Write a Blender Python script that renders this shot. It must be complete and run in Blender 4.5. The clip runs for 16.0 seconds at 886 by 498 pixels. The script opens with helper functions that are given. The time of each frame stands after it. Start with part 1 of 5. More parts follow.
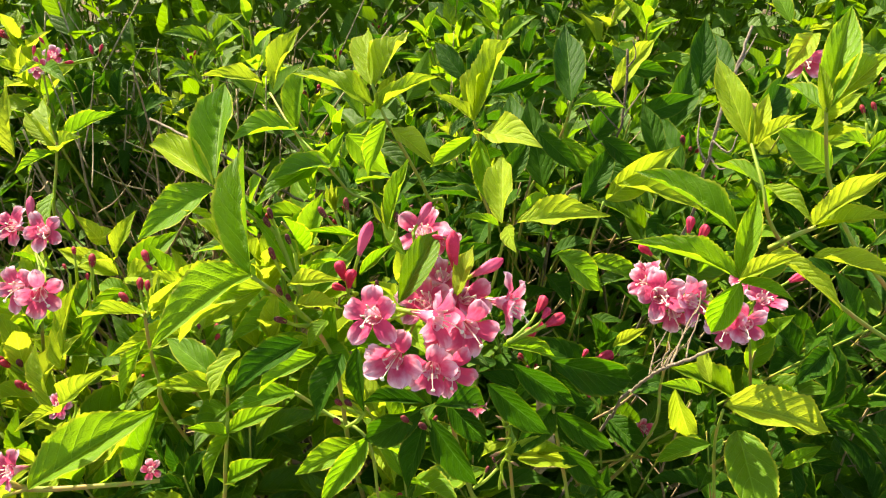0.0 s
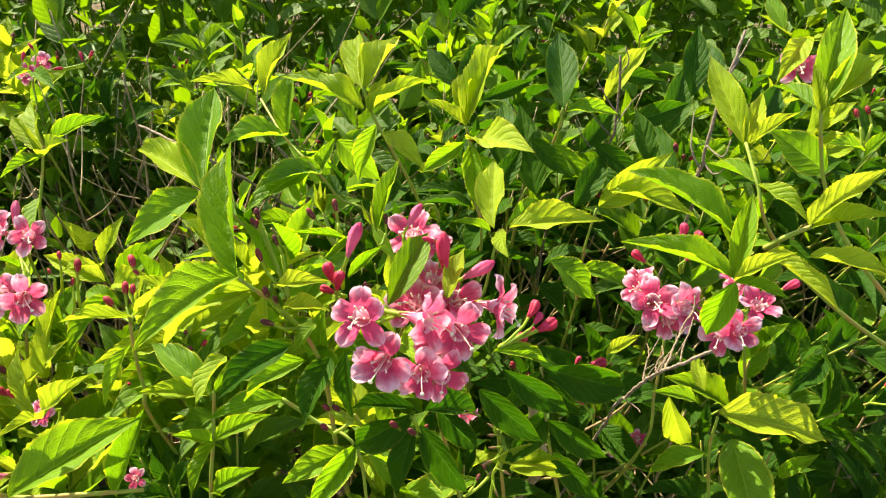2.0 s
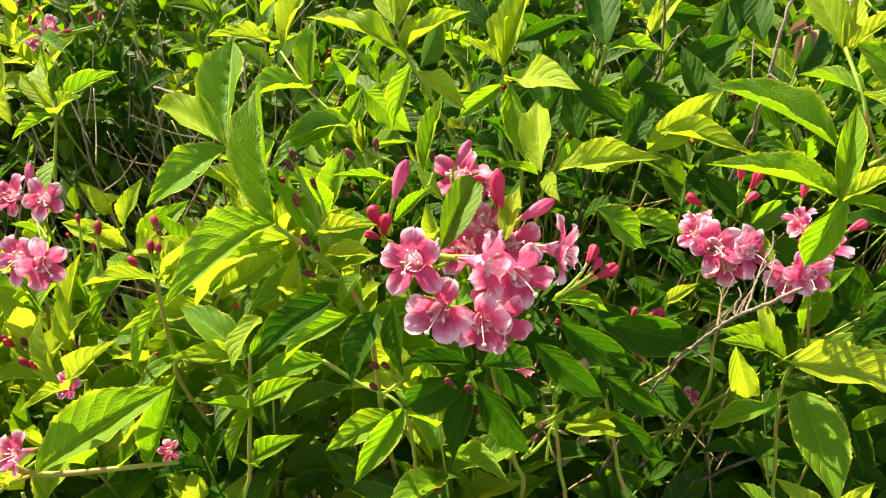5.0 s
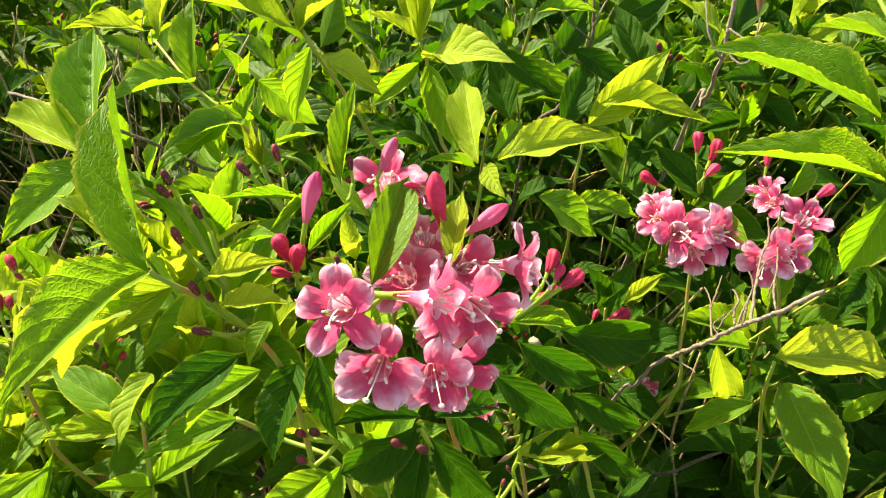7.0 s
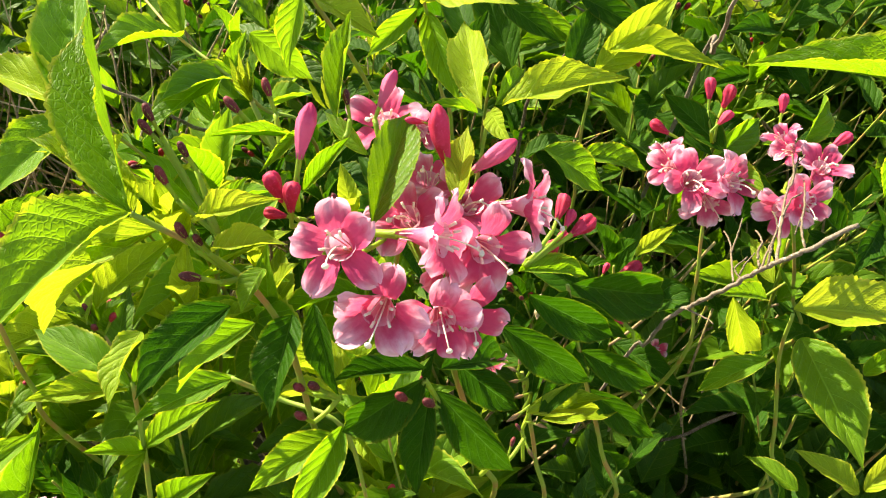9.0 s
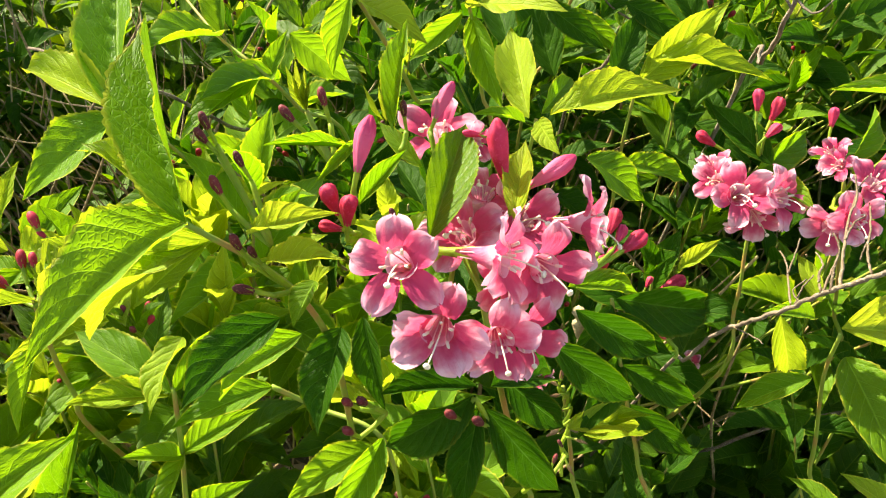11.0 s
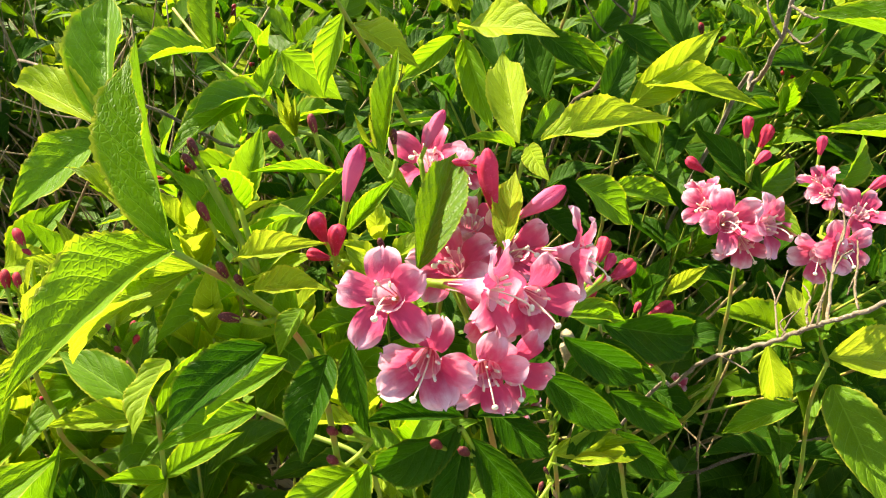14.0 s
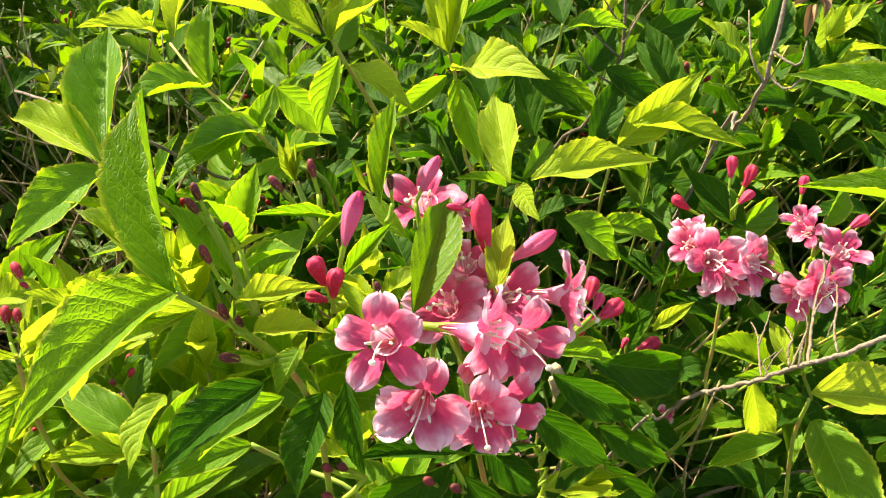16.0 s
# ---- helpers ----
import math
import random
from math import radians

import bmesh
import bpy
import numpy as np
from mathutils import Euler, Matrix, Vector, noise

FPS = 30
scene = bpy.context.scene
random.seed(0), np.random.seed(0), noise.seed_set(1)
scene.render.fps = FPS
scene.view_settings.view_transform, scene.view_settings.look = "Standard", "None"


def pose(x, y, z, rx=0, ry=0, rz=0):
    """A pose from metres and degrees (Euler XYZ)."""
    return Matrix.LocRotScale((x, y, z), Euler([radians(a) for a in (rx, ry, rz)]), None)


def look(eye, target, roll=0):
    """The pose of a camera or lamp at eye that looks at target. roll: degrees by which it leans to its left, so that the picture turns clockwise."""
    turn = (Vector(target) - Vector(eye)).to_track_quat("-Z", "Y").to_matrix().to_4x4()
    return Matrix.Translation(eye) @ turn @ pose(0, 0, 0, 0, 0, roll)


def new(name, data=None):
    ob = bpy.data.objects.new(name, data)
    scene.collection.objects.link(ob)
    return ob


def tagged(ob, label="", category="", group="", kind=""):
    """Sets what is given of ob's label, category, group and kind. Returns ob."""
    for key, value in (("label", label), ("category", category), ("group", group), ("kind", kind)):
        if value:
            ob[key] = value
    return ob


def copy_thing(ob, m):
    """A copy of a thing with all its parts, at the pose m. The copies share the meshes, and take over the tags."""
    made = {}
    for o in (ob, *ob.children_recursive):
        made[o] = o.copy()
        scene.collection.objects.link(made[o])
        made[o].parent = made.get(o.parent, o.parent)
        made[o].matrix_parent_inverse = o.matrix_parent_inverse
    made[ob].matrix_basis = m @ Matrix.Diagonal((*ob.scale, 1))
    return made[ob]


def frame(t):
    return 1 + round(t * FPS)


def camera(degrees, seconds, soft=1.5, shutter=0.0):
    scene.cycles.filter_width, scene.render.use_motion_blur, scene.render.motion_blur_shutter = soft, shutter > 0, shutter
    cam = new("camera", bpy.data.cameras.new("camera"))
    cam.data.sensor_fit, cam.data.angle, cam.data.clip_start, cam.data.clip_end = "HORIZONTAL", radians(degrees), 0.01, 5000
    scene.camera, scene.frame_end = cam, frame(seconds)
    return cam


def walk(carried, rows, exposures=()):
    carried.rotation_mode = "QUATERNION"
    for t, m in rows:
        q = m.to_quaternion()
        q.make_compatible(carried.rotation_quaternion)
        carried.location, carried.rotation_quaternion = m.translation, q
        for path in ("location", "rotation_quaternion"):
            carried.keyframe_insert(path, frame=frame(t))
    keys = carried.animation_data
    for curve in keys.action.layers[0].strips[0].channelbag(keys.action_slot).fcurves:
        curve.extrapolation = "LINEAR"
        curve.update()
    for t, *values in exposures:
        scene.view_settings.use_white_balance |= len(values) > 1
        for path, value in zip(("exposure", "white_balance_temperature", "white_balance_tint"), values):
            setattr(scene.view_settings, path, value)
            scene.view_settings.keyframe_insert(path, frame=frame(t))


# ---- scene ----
cam = camera(55.4, 16.0, soft=1.15)
PATH = [
    (0, (0.015, 0.014, 1.018), (0.015, 1.714, -0.035), 0.8),
    (0.5, (0.022, 0.014, 1.022), (0.023, 1.716, -0.027), 0.9),
    (1, (0.023, 0.015, 1.02), (0.028, 1.727, -0.015), 1.0),
    (1.5, (0.023, 0.017, 1.016), (0.032, 1.733, -0.013), 1.1),
    (2, (0.017, 0.017, 1.007), (0.032, 1.736, -0.015), 1.2),
    (2.5, (0.012, 0.014, 1.0), (0.031, 1.738, -0.014), 1.2),
    (3, (-0.001, 0.017, 0.981), (0.027, 1.747, -0.022), 0.9),
    (3.5, (-0.011, 0.034, 0.967), (0.005, 1.755, -0.053), 0.6),
    (3.7, (-0.015, 0.037, 0.963), (0.004, 1.755, -0.061), 0.6),
    (5.8, (0.0, 0.066, 0.971), (-0.017, 1.735, -0.131), -2.9),
    (6, (-0.011, 0.085, 0.966), (0.014, 1.751, -0.141), -2.4),
    (6.5, (-0.017, 0.121, 0.95), (0.122, 1.771, -0.171), -1.8),
    (7, (-0.01, 0.139, 0.935), (0.165, 1.782, -0.192), -2.8),
    (7.5, (-0.008, 0.144, 0.929), (0.17, 1.781, -0.206), -3.3),
    (8, (-0.009, 0.144, 0.92), (0.177, 1.778, -0.218), -3.7),
    (8.5, (-0.01, 0.151, 0.909), (0.171, 1.776, -0.243), -3.9),
    (8.7, (-0.011, 0.15, 0.909), (0.167, 1.768, -0.254), -3.8),
    (10.8, (-0.022, 0.158, 0.911), (0.112, 1.768, -0.268), -3.1),
    (11, (-0.026, 0.162, 0.912), (0.108, 1.775, -0.263), -3.0),
    (11.5, (-0.023, 0.169, 0.911), (0.107, 1.781, -0.266), -2.5),
    (12, (-0.02, 0.17, 0.909), (0.111, 1.782, -0.267), -2.4),
    (12.5, (-0.019, 0.17, 0.908), (0.115, 1.783, -0.268), -2.3),
    (13, (-0.022, 0.168, 0.91), (0.112, 1.781, -0.266), -2.3),
    (13.5, (-0.024, 0.169, 0.913), (0.125, 1.786, -0.254), -2.0),
    (14, (-0.025, 0.167, 0.917), (0.137, 1.792, -0.237), -1.6),
    (14.5, (-0.032, 0.166, 0.923), (0.146, 1.799, -0.218), -1.0),
    (15, (-0.03, 0.166, 0.929), (0.161, 1.806, -0.199), -0.8),
    (15.5, (-0.029, 0.166, 0.929), (0.165, 1.814, -0.187), -0.6),
    (16, (-0.028, 0.163, 0.929), (0.168, 1.816, -0.179), -0.6),
]
walk(cam, [(t, look(eye, target, roll)) for t, eye, target, roll in PATH], exposures=[(0.0, 1.86, 7950, 3), (16.0, 1.90, 7950, 3)])

# ---- light ----
SUN_EL, SUN_AZ = 47.0, -40.0          # degrees; azimuth from straight ahead, minus is to the left
world = bpy.data.worlds.new("sky")
scene.world = world
world.use_nodes = True
_sky = world.node_tree.nodes.new("ShaderNodeTexSky")
_sky.sky_type = "NISHITA"
_sky.sun_disc = False
_sky.sun_elevation = radians(SUN_EL)
_sky.sun_rotation = radians(SUN_AZ)
_bg = world.node_tree.nodes["Background"]
_bg.inputs["Strength"].default_value = 0.11
world.node_tree.links.new(_sky.outputs["Color"], _bg.inputs["Color"])
_sun = bpy.data.lights.new("sun", "SUN")
_sun.energy, _sun.angle, _sun.color = 5.0, radians(0.53), (1.0, 0.95, 0.86)
_sunob = new("sun", _sun)
_to = Vector((math.sin(radians(SUN_AZ)) * math.cos(radians(SUN_EL)), math.cos(radians(SUN_AZ)) * math.cos(radians(SUN_EL)), math.sin(radians(SUN_EL))))
_sunob.matrix_world = Matrix.Translation(_to * 6) @ _to.to_track_quat("Z", "Y").to_matrix().to_4x4()


# ---- materials ----
class Nodes:
    """A small helper to wire shader nodes."""

    def __init__(self, name):
        self.mat = bpy.data.materials.new(name)
        self.mat.use_nodes = True
        self.tree = self.mat.node_tree
        self.tree.nodes.clear()
        self.out = self.tree.nodes.new("ShaderNodeOutputMaterial")

    def put(self, sock, value):
        if isinstance(value, bpy.types.NodeSocket):
            self.tree.links.new(value, sock)
        else:
            sock.default_value = value

    def node(self, kind, **ins):
        n = self.tree.nodes.new(kind)
        for k, v in ins.items():
            self.put(n.inputs[k.replace("_", " ")], v)
        return n

    def math(self, op, a, b=0.0, c=0.0):
        n = self.tree.nodes.new("ShaderNodeMath")
        n.operation = op
        for i, v in enumerate((a, b, c)):
            self.put(n.inputs[i], v)
        return n.outputs[0]

    def ramp(self, x, lo, hi, a=0.0, b=1.0):
        n = self.tree.nodes.new("ShaderNodeMapRange")
        n.interpolation_type = "SMOOTHSTEP"
        for i, v in enumerate((x, lo, hi, a, b)):
            self.put(n.inputs[i], v)
        return n.outputs[0]

    def mix(self, f, a, b):
        n = self.tree.nodes.new("ShaderNodeMix")
        n.data_type = "RGBA"
        self.put(n.inputs[0], f)
        self.put(n.inputs[6], (*a, 1) if isinstance(a, tuple) else a)
        self.put(n.inputs[7], (*b, 1) if isinstance(b, tuple) else b)
        return n.outputs[2]

    def noise(self, scale, detail=3.0, vec=None):
        n = self.node("ShaderNodeTexNoise", Scale=scale, Detail=detail)
        if vec is not None:
            self.put(n.inputs["Vector"], vec)
        return n.outputs["Fac"]

    def uv(self):
        n = self.tree.nodes.new("ShaderNodeUVMap")
        s = self.tree.nodes.new("ShaderNodeSeparateXYZ")
        self.tree.links.new(n.outputs[0], s.inputs[0])
        return s.outputs[0], s.outputs[1], n.outputs[0]

    def random(self):
        return self.tree.nodes.new("ShaderNodeObjectInfo").outputs["Random"]

    def finish(self, base, thru=None, share=0.0, rough=0.5, spec=0.4, height=None, depth=0.001, strength=1.0):
        p = self.node("ShaderNodeBsdfPrincipled", Base_Color=base if not isinstance(base, tuple) else (*base, 1), Roughness=rough)
        p.inputs["Specular IOR Level"].default_value = spec
        shader = p.outputs[0]
        bump = None
        if height is not None:
            bump = self.node("ShaderNodeBump", Strength=strength, Distance=depth, Height=height)
            self.tree.links.new(bump.outputs[0], p.inputs["Normal"])
        if thru is not None:
            t = self.node("ShaderNodeBsdfTranslucent", Color=thru if not isinstance(thru, tuple) else (*thru, 1))
            if bump is not None:
                self.tree.links.new(bump.outputs[0], t.inputs["Normal"])
            m = self.node("ShaderNodeMixShader", Fac=share)
            self.tree.links.new(shader, m.inputs[1])
            self.tree.links.new(t.outputs[0], m.inputs[2])
            shader = m.outputs[0]
        self.tree.links.new(shader, self.out.inputs[0])
        return self.mat


def leaf_material(name, low, high, thru_low, thru_high, share, veins=7.5, rough=0.47, relief=0.0008, spec=0.17, pale=0.03, rim_glow=0.7):
    n = Nodes(name)
    u, v, uv = n.uv()
    a = n.math("ABSOLUTE", n.math("MULTIPLY_ADD", u, 2.0, -1.0))
    # side veins sweep forward from the midrib to the margin
    w = n.math("SUBTRACT", n.math("MULTIPLY", v, veins), n.math("MULTIPLY", n.math("POWER", a, 1.15), 2.1))
    wob = n.noise(9.0, 2.0, uv)
    w = n.math("ADD", w, n.math("MULTIPLY", wob, 0.16))
    d = n.math("ABSOLUTE", n.math("SUBTRACT", n.math("FRACT", w), 0.5))
    side = n.math("MULTIPLY", n.ramp(d, 0.008, 0.050, 1.0, 0.0), n.ramp(a, 0.75, 1.0, 1.0, 0.3))
    rib = n.ramp(a, 0.010, 0.050, 1.0, 0.0)
    vor = n.tree.nodes.new("ShaderNodeTexVoronoi")
    vor.feature = "DISTANCE_TO_EDGE"
    mp = n.tree.nodes.new("ShaderNodeMapping")
    mp.inputs["Scale"].default_value = (18.0, 30.0, 1.0)
    n.tree.links.new(uv, mp.inputs[0])
    n.tree.links.new(mp.outputs[0], vor.inputs["Vector"])
    vor.inputs["Scale"].default_value = 1.05
    net = n.ramp(vor.outputs["Distance"], 0.01, 0.06, 1.0, 0.0)
    vein = n.math("MAXIMUM", rib, n.math("MULTIPLY", side, 0.9))
    vein2 = n.math("MAXIMUM", vein, n.math("MULTIPLY", net, 0.34))
    rnd = n.random()
    blotch = n.noise(3.0, 3.0, uv)
    tone = n.math("ADD", n.math("MULTIPLY", rnd, 0.75), n.math("MULTIPLY", n.ramp(blotch, 0.3, 0.7), 0.25))
    base = n.mix(tone, low, high)
    base = n.mix(n.math("MULTIPLY", vein2, 0.8), base, tuple(min(1.0, c * 1.45 + pale * k) for c, k in zip(high, (1.0, 1.0, 0.35))))
    # yellowish margin; its sunlit glow is mixed into the colour as well
    edge = n.ramp(a, 0.88, 0.99)
    base = n.mix(n.math("MULTIPLY", edge, rim_glow), base, (0.46, 0.42, 0.05))
    speck = n.ramp(n.noise(60.0, 2.0, uv), 0.70, 0.78)
    base = n.mix(n.math("MULTIPLY", speck, 0.25), base, (0.25, 0.20, 0.06))
    thru = n.mix(tone, thru_low, thru_high)
    thru = n.mix(n.math("MULTIPLY", vein2, 0.5), thru, tuple(min(0.9, c * 1.25 + 0.05) for c in thru_high))
    thru = n.mix(n.math("MULTIPLY", edge, rim_glow), thru, (0.72, 0.74, 0.03))
    quilt = n.math("MULTIPLY", n.math("MULTIPLY", n.ramp(d, 0.0, 0.34), n.ramp(a, 0.0, 0.26)), 0.62)
    fine = n.noise(160.0, 2.0, uv)
    h = n.math("ADD", n.math("SUBTRACT", quilt, n.math("MULTIPLY", vein, 0.9)), n.math("MULTIPLY", n.math("ADD", n.math("MULTIPLY", fine, 0.05), n.ramp(vor.outputs["Distance"], 0.0, 0.20)), 0.30))
    return n.finish(base, thru, share, rough, spec, h, relief, 0.70)


LEAF = leaf_material("leaf_green", (0.060, 0.148, 0.007), (0.118, 0.228, 0.010), (0.215, 0.46, 0.010), (0.34, 0.56, 0.018), 0.46)
YOUNG = leaf_material("leaf_young", (0.158, 0.270, 0.012), (0.285, 0.370, 0.020), (0.37, 0.51, 0.020), (0.53, 0.59, 0.036), 0.46, relief=0.0010)
# shade among the inner and rear foliage is put into this darker leaf colour
SHADED_LEAF = leaf_material("leaf_shaded", (0.028, 0.086, 0.004), (0.070, 0.148, 0.006), (0.11, 0.27, 0.004), (0.23, 0.40, 0.008), 0.40, rough=0.48, spec=0.25, rim_glow=0.15)
# older leaves; shade under the flowers and inside the shrub is in the colour
OLD_SHADED = leaf_material("leaf_old_shaded", (0.013, 0.058, 0.002), (0.030, 0.090, 0.003), (0.030, 0.115, 0.002), (0.062, 0.185, 0.003), 0.40, rough=0.50, spec=0.09, pale=0.03, rim_glow=0.15)


def petal_material(name, deep, pale, thru, share):
    n = Nodes(name)
    u, v, uv = n.uv()
    a = n.math("ABSOLUTE", n.math("MULTIPLY_ADD", u, 2.0, -1.0))
    streak = n.noise(4.0, 3.0, uv)
    fan = n.math("ABSOLUTE", n.math("SUBTRACT", n.math("FRACT", n.math("MULTIPLY", u, 7.0)), 0.5))
    f = n.math("ADD", n.ramp(v, 0.48, 1.08), n.math("MULTIPLY", n.math("SUBTRACT", streak, 0.5), 0.9))
    f = n.math("ADD", f, n.math("MULTIPLY", n.math("SUBTRACT", n.random(), 0.5), 0.45))
    f = n.ramp(n.math("ADD", f, n.math("MULTIPLY", a, 0.22)), 0.05, 1.45)
    base = n.mix(f, deep, pale)
    base = n.mix(n.math("MULTIPLY", n.ramp(fan, 0.0, 0.12, 1.0, 0.0), 0.14), base, deep)
    h = n.math("ADD", n.math("MULTIPLY", fan, 0.5), n.noise(30.0, 2.0, uv))
    return n.finish(base, n.mix(f, thru, pale), share, 0.6, 0.15, h, 0.0008, 0.4)


PETAL = petal_material("petal", (0.56, 0.050, 0.150), (0.88, 0.58, 0.70), (0.80, 0.10, 0.22), 0.40)
TUBE = petal_material("petal_tube", (0.58, 0.10, 0.22), (0.86, 0.58, 0.68), (0.80, 0.22, 0.34), 0.35)


def plain_material(name, low, high, scale, rough=0.6, thru=None, share=0.0, spec=0.3, relief=0.0004, wear=None):
    n = Nodes(name)
    co = n.tree.nodes.new("ShaderNodeTexCoord").outputs["Object"]
    big, small = n.noise(scale, 3.0, co), n.noise(scale * 7, 3.0, co)
    f = n.ramp(n.math("ADD", n.math("MULTIPLY", big, 0.7), n.math("MULTIPLY", n.random(), 0.3)), 0.3, 0.7)
    base = n.mix(f, low, high)
    if wear:
        base = n.mix(n.ramp(small, 0.55, 0.7), base, wear)
    return n.finish(base, thru, share, rough, spec, small, relief, 0.8)


BUD = plain_material("bud_crimson", (0.36, 0.010, 0.035), (0.66, 0.045, 0.13), 150.0, 0.62, (0.75, 0.03, 0.10), 0.2, relief=0.00012, wear=(0.58, 0.05, 0.14))
BUDSMALL = plain_material("bud_dark_red", (0.20, 0.008, 0.014), (0.44, 0.022, 0.045), 190.0, 0.6, (0.6, 0.03, 0.08), 0.18, relief=0.00012, wear=(0.42, 0.06, 0.10))
BUDPINK = petal_material("bud_pink", (0.66, 0.13, 0.25), (0.50, 0.030, 0.115), (0.74, 0.08, 0.20), 0.22)
BUDDARK = plain_material("bud_maroon", (0.062, 0.008, 0.012), (0.19, 0.020, 0.028), 220.0, 0.6, (0.3, 0.02, 0.03), 0.10, relief=0.00012, wear=(0.30, 0.12, 0.08))
CALYX = plain_material("calyx_green", (0.18, 0.30, 0.025), (0.32, 0.42, 0.04), 150.0, 0.5, (0.45, 0.58, 0.03), 0.35, wear=(0.30, 0.26, 0.05))
CREAM = plain_material("stigma_cream", (0.80, 0.72, 0.58), (0.88, 0.82, 0.70), 300.0, 0.5, (0.8, 0.7, 0.5), 0.25)
FILAMENT = plain_material("filament_pink", (0.80, 0.45, 0.50), (0.86, 0.62, 0.62), 300.0, 0.5, (0.85, 0.5, 0.5), 0.3)
DRY = plain_material("dry_brown", (0.20, 0.10, 0.05), (0.36, 0.22, 0.11), 120.0, 0.8, (0.35, 0.18, 0.06), 0.2)
DEADWOOD = plain_material("dead_wood", (0.075, 0.055, 0.042), (0.20, 0.155, 0.115), 120.0, 0.9, relief=0.0012, spec=0.1, wear=(0.34, 0.30, 0.25))
STRAW = plain_material("straw_bark", (0.20, 0.14, 0.075), (0.48, 0.37, 0.22), 160.0, 0.8, relief=0.0010, wear=(0.16, 0.11, 0.07))
DARKTWIG = plain_material("dark_twig", (0.075, 0.052, 0.030), (0.19, 0.135, 0.085), 140.0, 0.85, relief=0.001, wear=(0.28, 0.23, 0.18))


def stem_material():
    n = Nodes("stem")
    u, v, uv = n.uv()
    co = n.tree.nodes.new("ShaderNodeTexCoord").outputs["Object"]
    mp = n.tree.nodes.new("ShaderNodeMapping")
    mp.inputs["Scale"].default_value = (1, 1, 0.25)
    n.tree.links.new(co, mp.inputs[0])
    grain = n.noise(500.0, 3.0, mp.outputs[0])
    big = n.noise(60.0, 2.0, co)
    bark = n.mix(n.ramp(grain, 0.3, 0.7), (0.15, 0.098, 0.048), (0.40, 0.28, 0.15))
    soft = n.mix(n.ramp(big, 0.40, 0.75), (0.19, 0.27, 0.03), (0.32, 0.18, 0.05))
    f = n.ramp(n.math("ADD", v, n.math("MULTIPLY", n.math("SUBTRACT", big, 0.5), 0.15)), 0.46, 0.70)
    h = n.math("MULTIPLY", grain, n.math("SUBTRACT", 1.0, n.math("MULTIPLY", f, 0.7)))
    return n.finish(n.mix(f, bark, soft), None, 0.0, 0.6, 0.3, h, 0.0008, 0.8)


STEM = stem_material()


def soil_material():
    n = Nodes("soil")
    co = n.tree.nodes.new("ShaderNodeTexCoord").outputs["Object"]
    a, b = n.noise(9.0, 5.0, co), n.noise(70.0, 4.0, co)
    base = n.mix(n.ramp(a, 0.3, 0.7), (0.060, 0.044, 0.028), (0.135, 0.102, 0.066))
    base = n.mix(n.ramp(b, 0.55, 0.72), base, (0.24, 0.19, 0.125))
    return n.finish(base, None, 0.0, 0.95, 0.1, n.math("ADD", a, b), 0.012, 1.0)


SOIL = soil_material()
LITTER = plain_material("litter", (0.16, 0.10, 0.055), (0.42, 0.31, 0.19), 40.0, 0.85, (0.3, 0.2, 0.1), 0.2)


# ---- builders ----
UP = Vector((0, 0, 1))
FACES = {"u": Vector((0, -0.40, 0.92)), "c": Vector((-0.08, -0.88, 0.47)), "l": Vector((-0.34, -0.78, 0.52)), "r": Vector((0.5, -0.65, 0.55)), "d": Vector((0, -0.97, 0.1)), "b": Vector((0.0, 0.25, 0.97))}


def mesh_of(name, verts, faces, uvs, mats):
    me = bpy.data.meshes.new(name)
    me.from_pydata(verts, [], faces)
    layer = me.uv_layers.new(name="UVMap")
    flat = np.empty(len(me.loops), dtype=np.int32)
    me.loops.foreach_get("vertex_index", flat)
    layer.data.foreach_set("uv", np.asarray(uvs, dtype=np.float32)[flat].ravel())
    me.polygons.foreach_set("use_smooth", [True] * len(me.polygons))
    for m in mats:
        me.materials.append(m)
    me.update()
    return me


def grid_faces(rows, cols):
    return [(r * (cols + 1) + c, r * (cols + 1) + c + 1, (r + 1) * (cols + 1) + c + 1, (r + 1) * (cols + 1) + c) for r in range(rows) for c in range(cols)]


def half_width(v):
    return (v ** 0.80) * ((1 - v) ** 1.08) / 0.281 * (1 - 0.38 * max(0.0, (v - 0.66) / 0.34))


_leaf_cache = {}


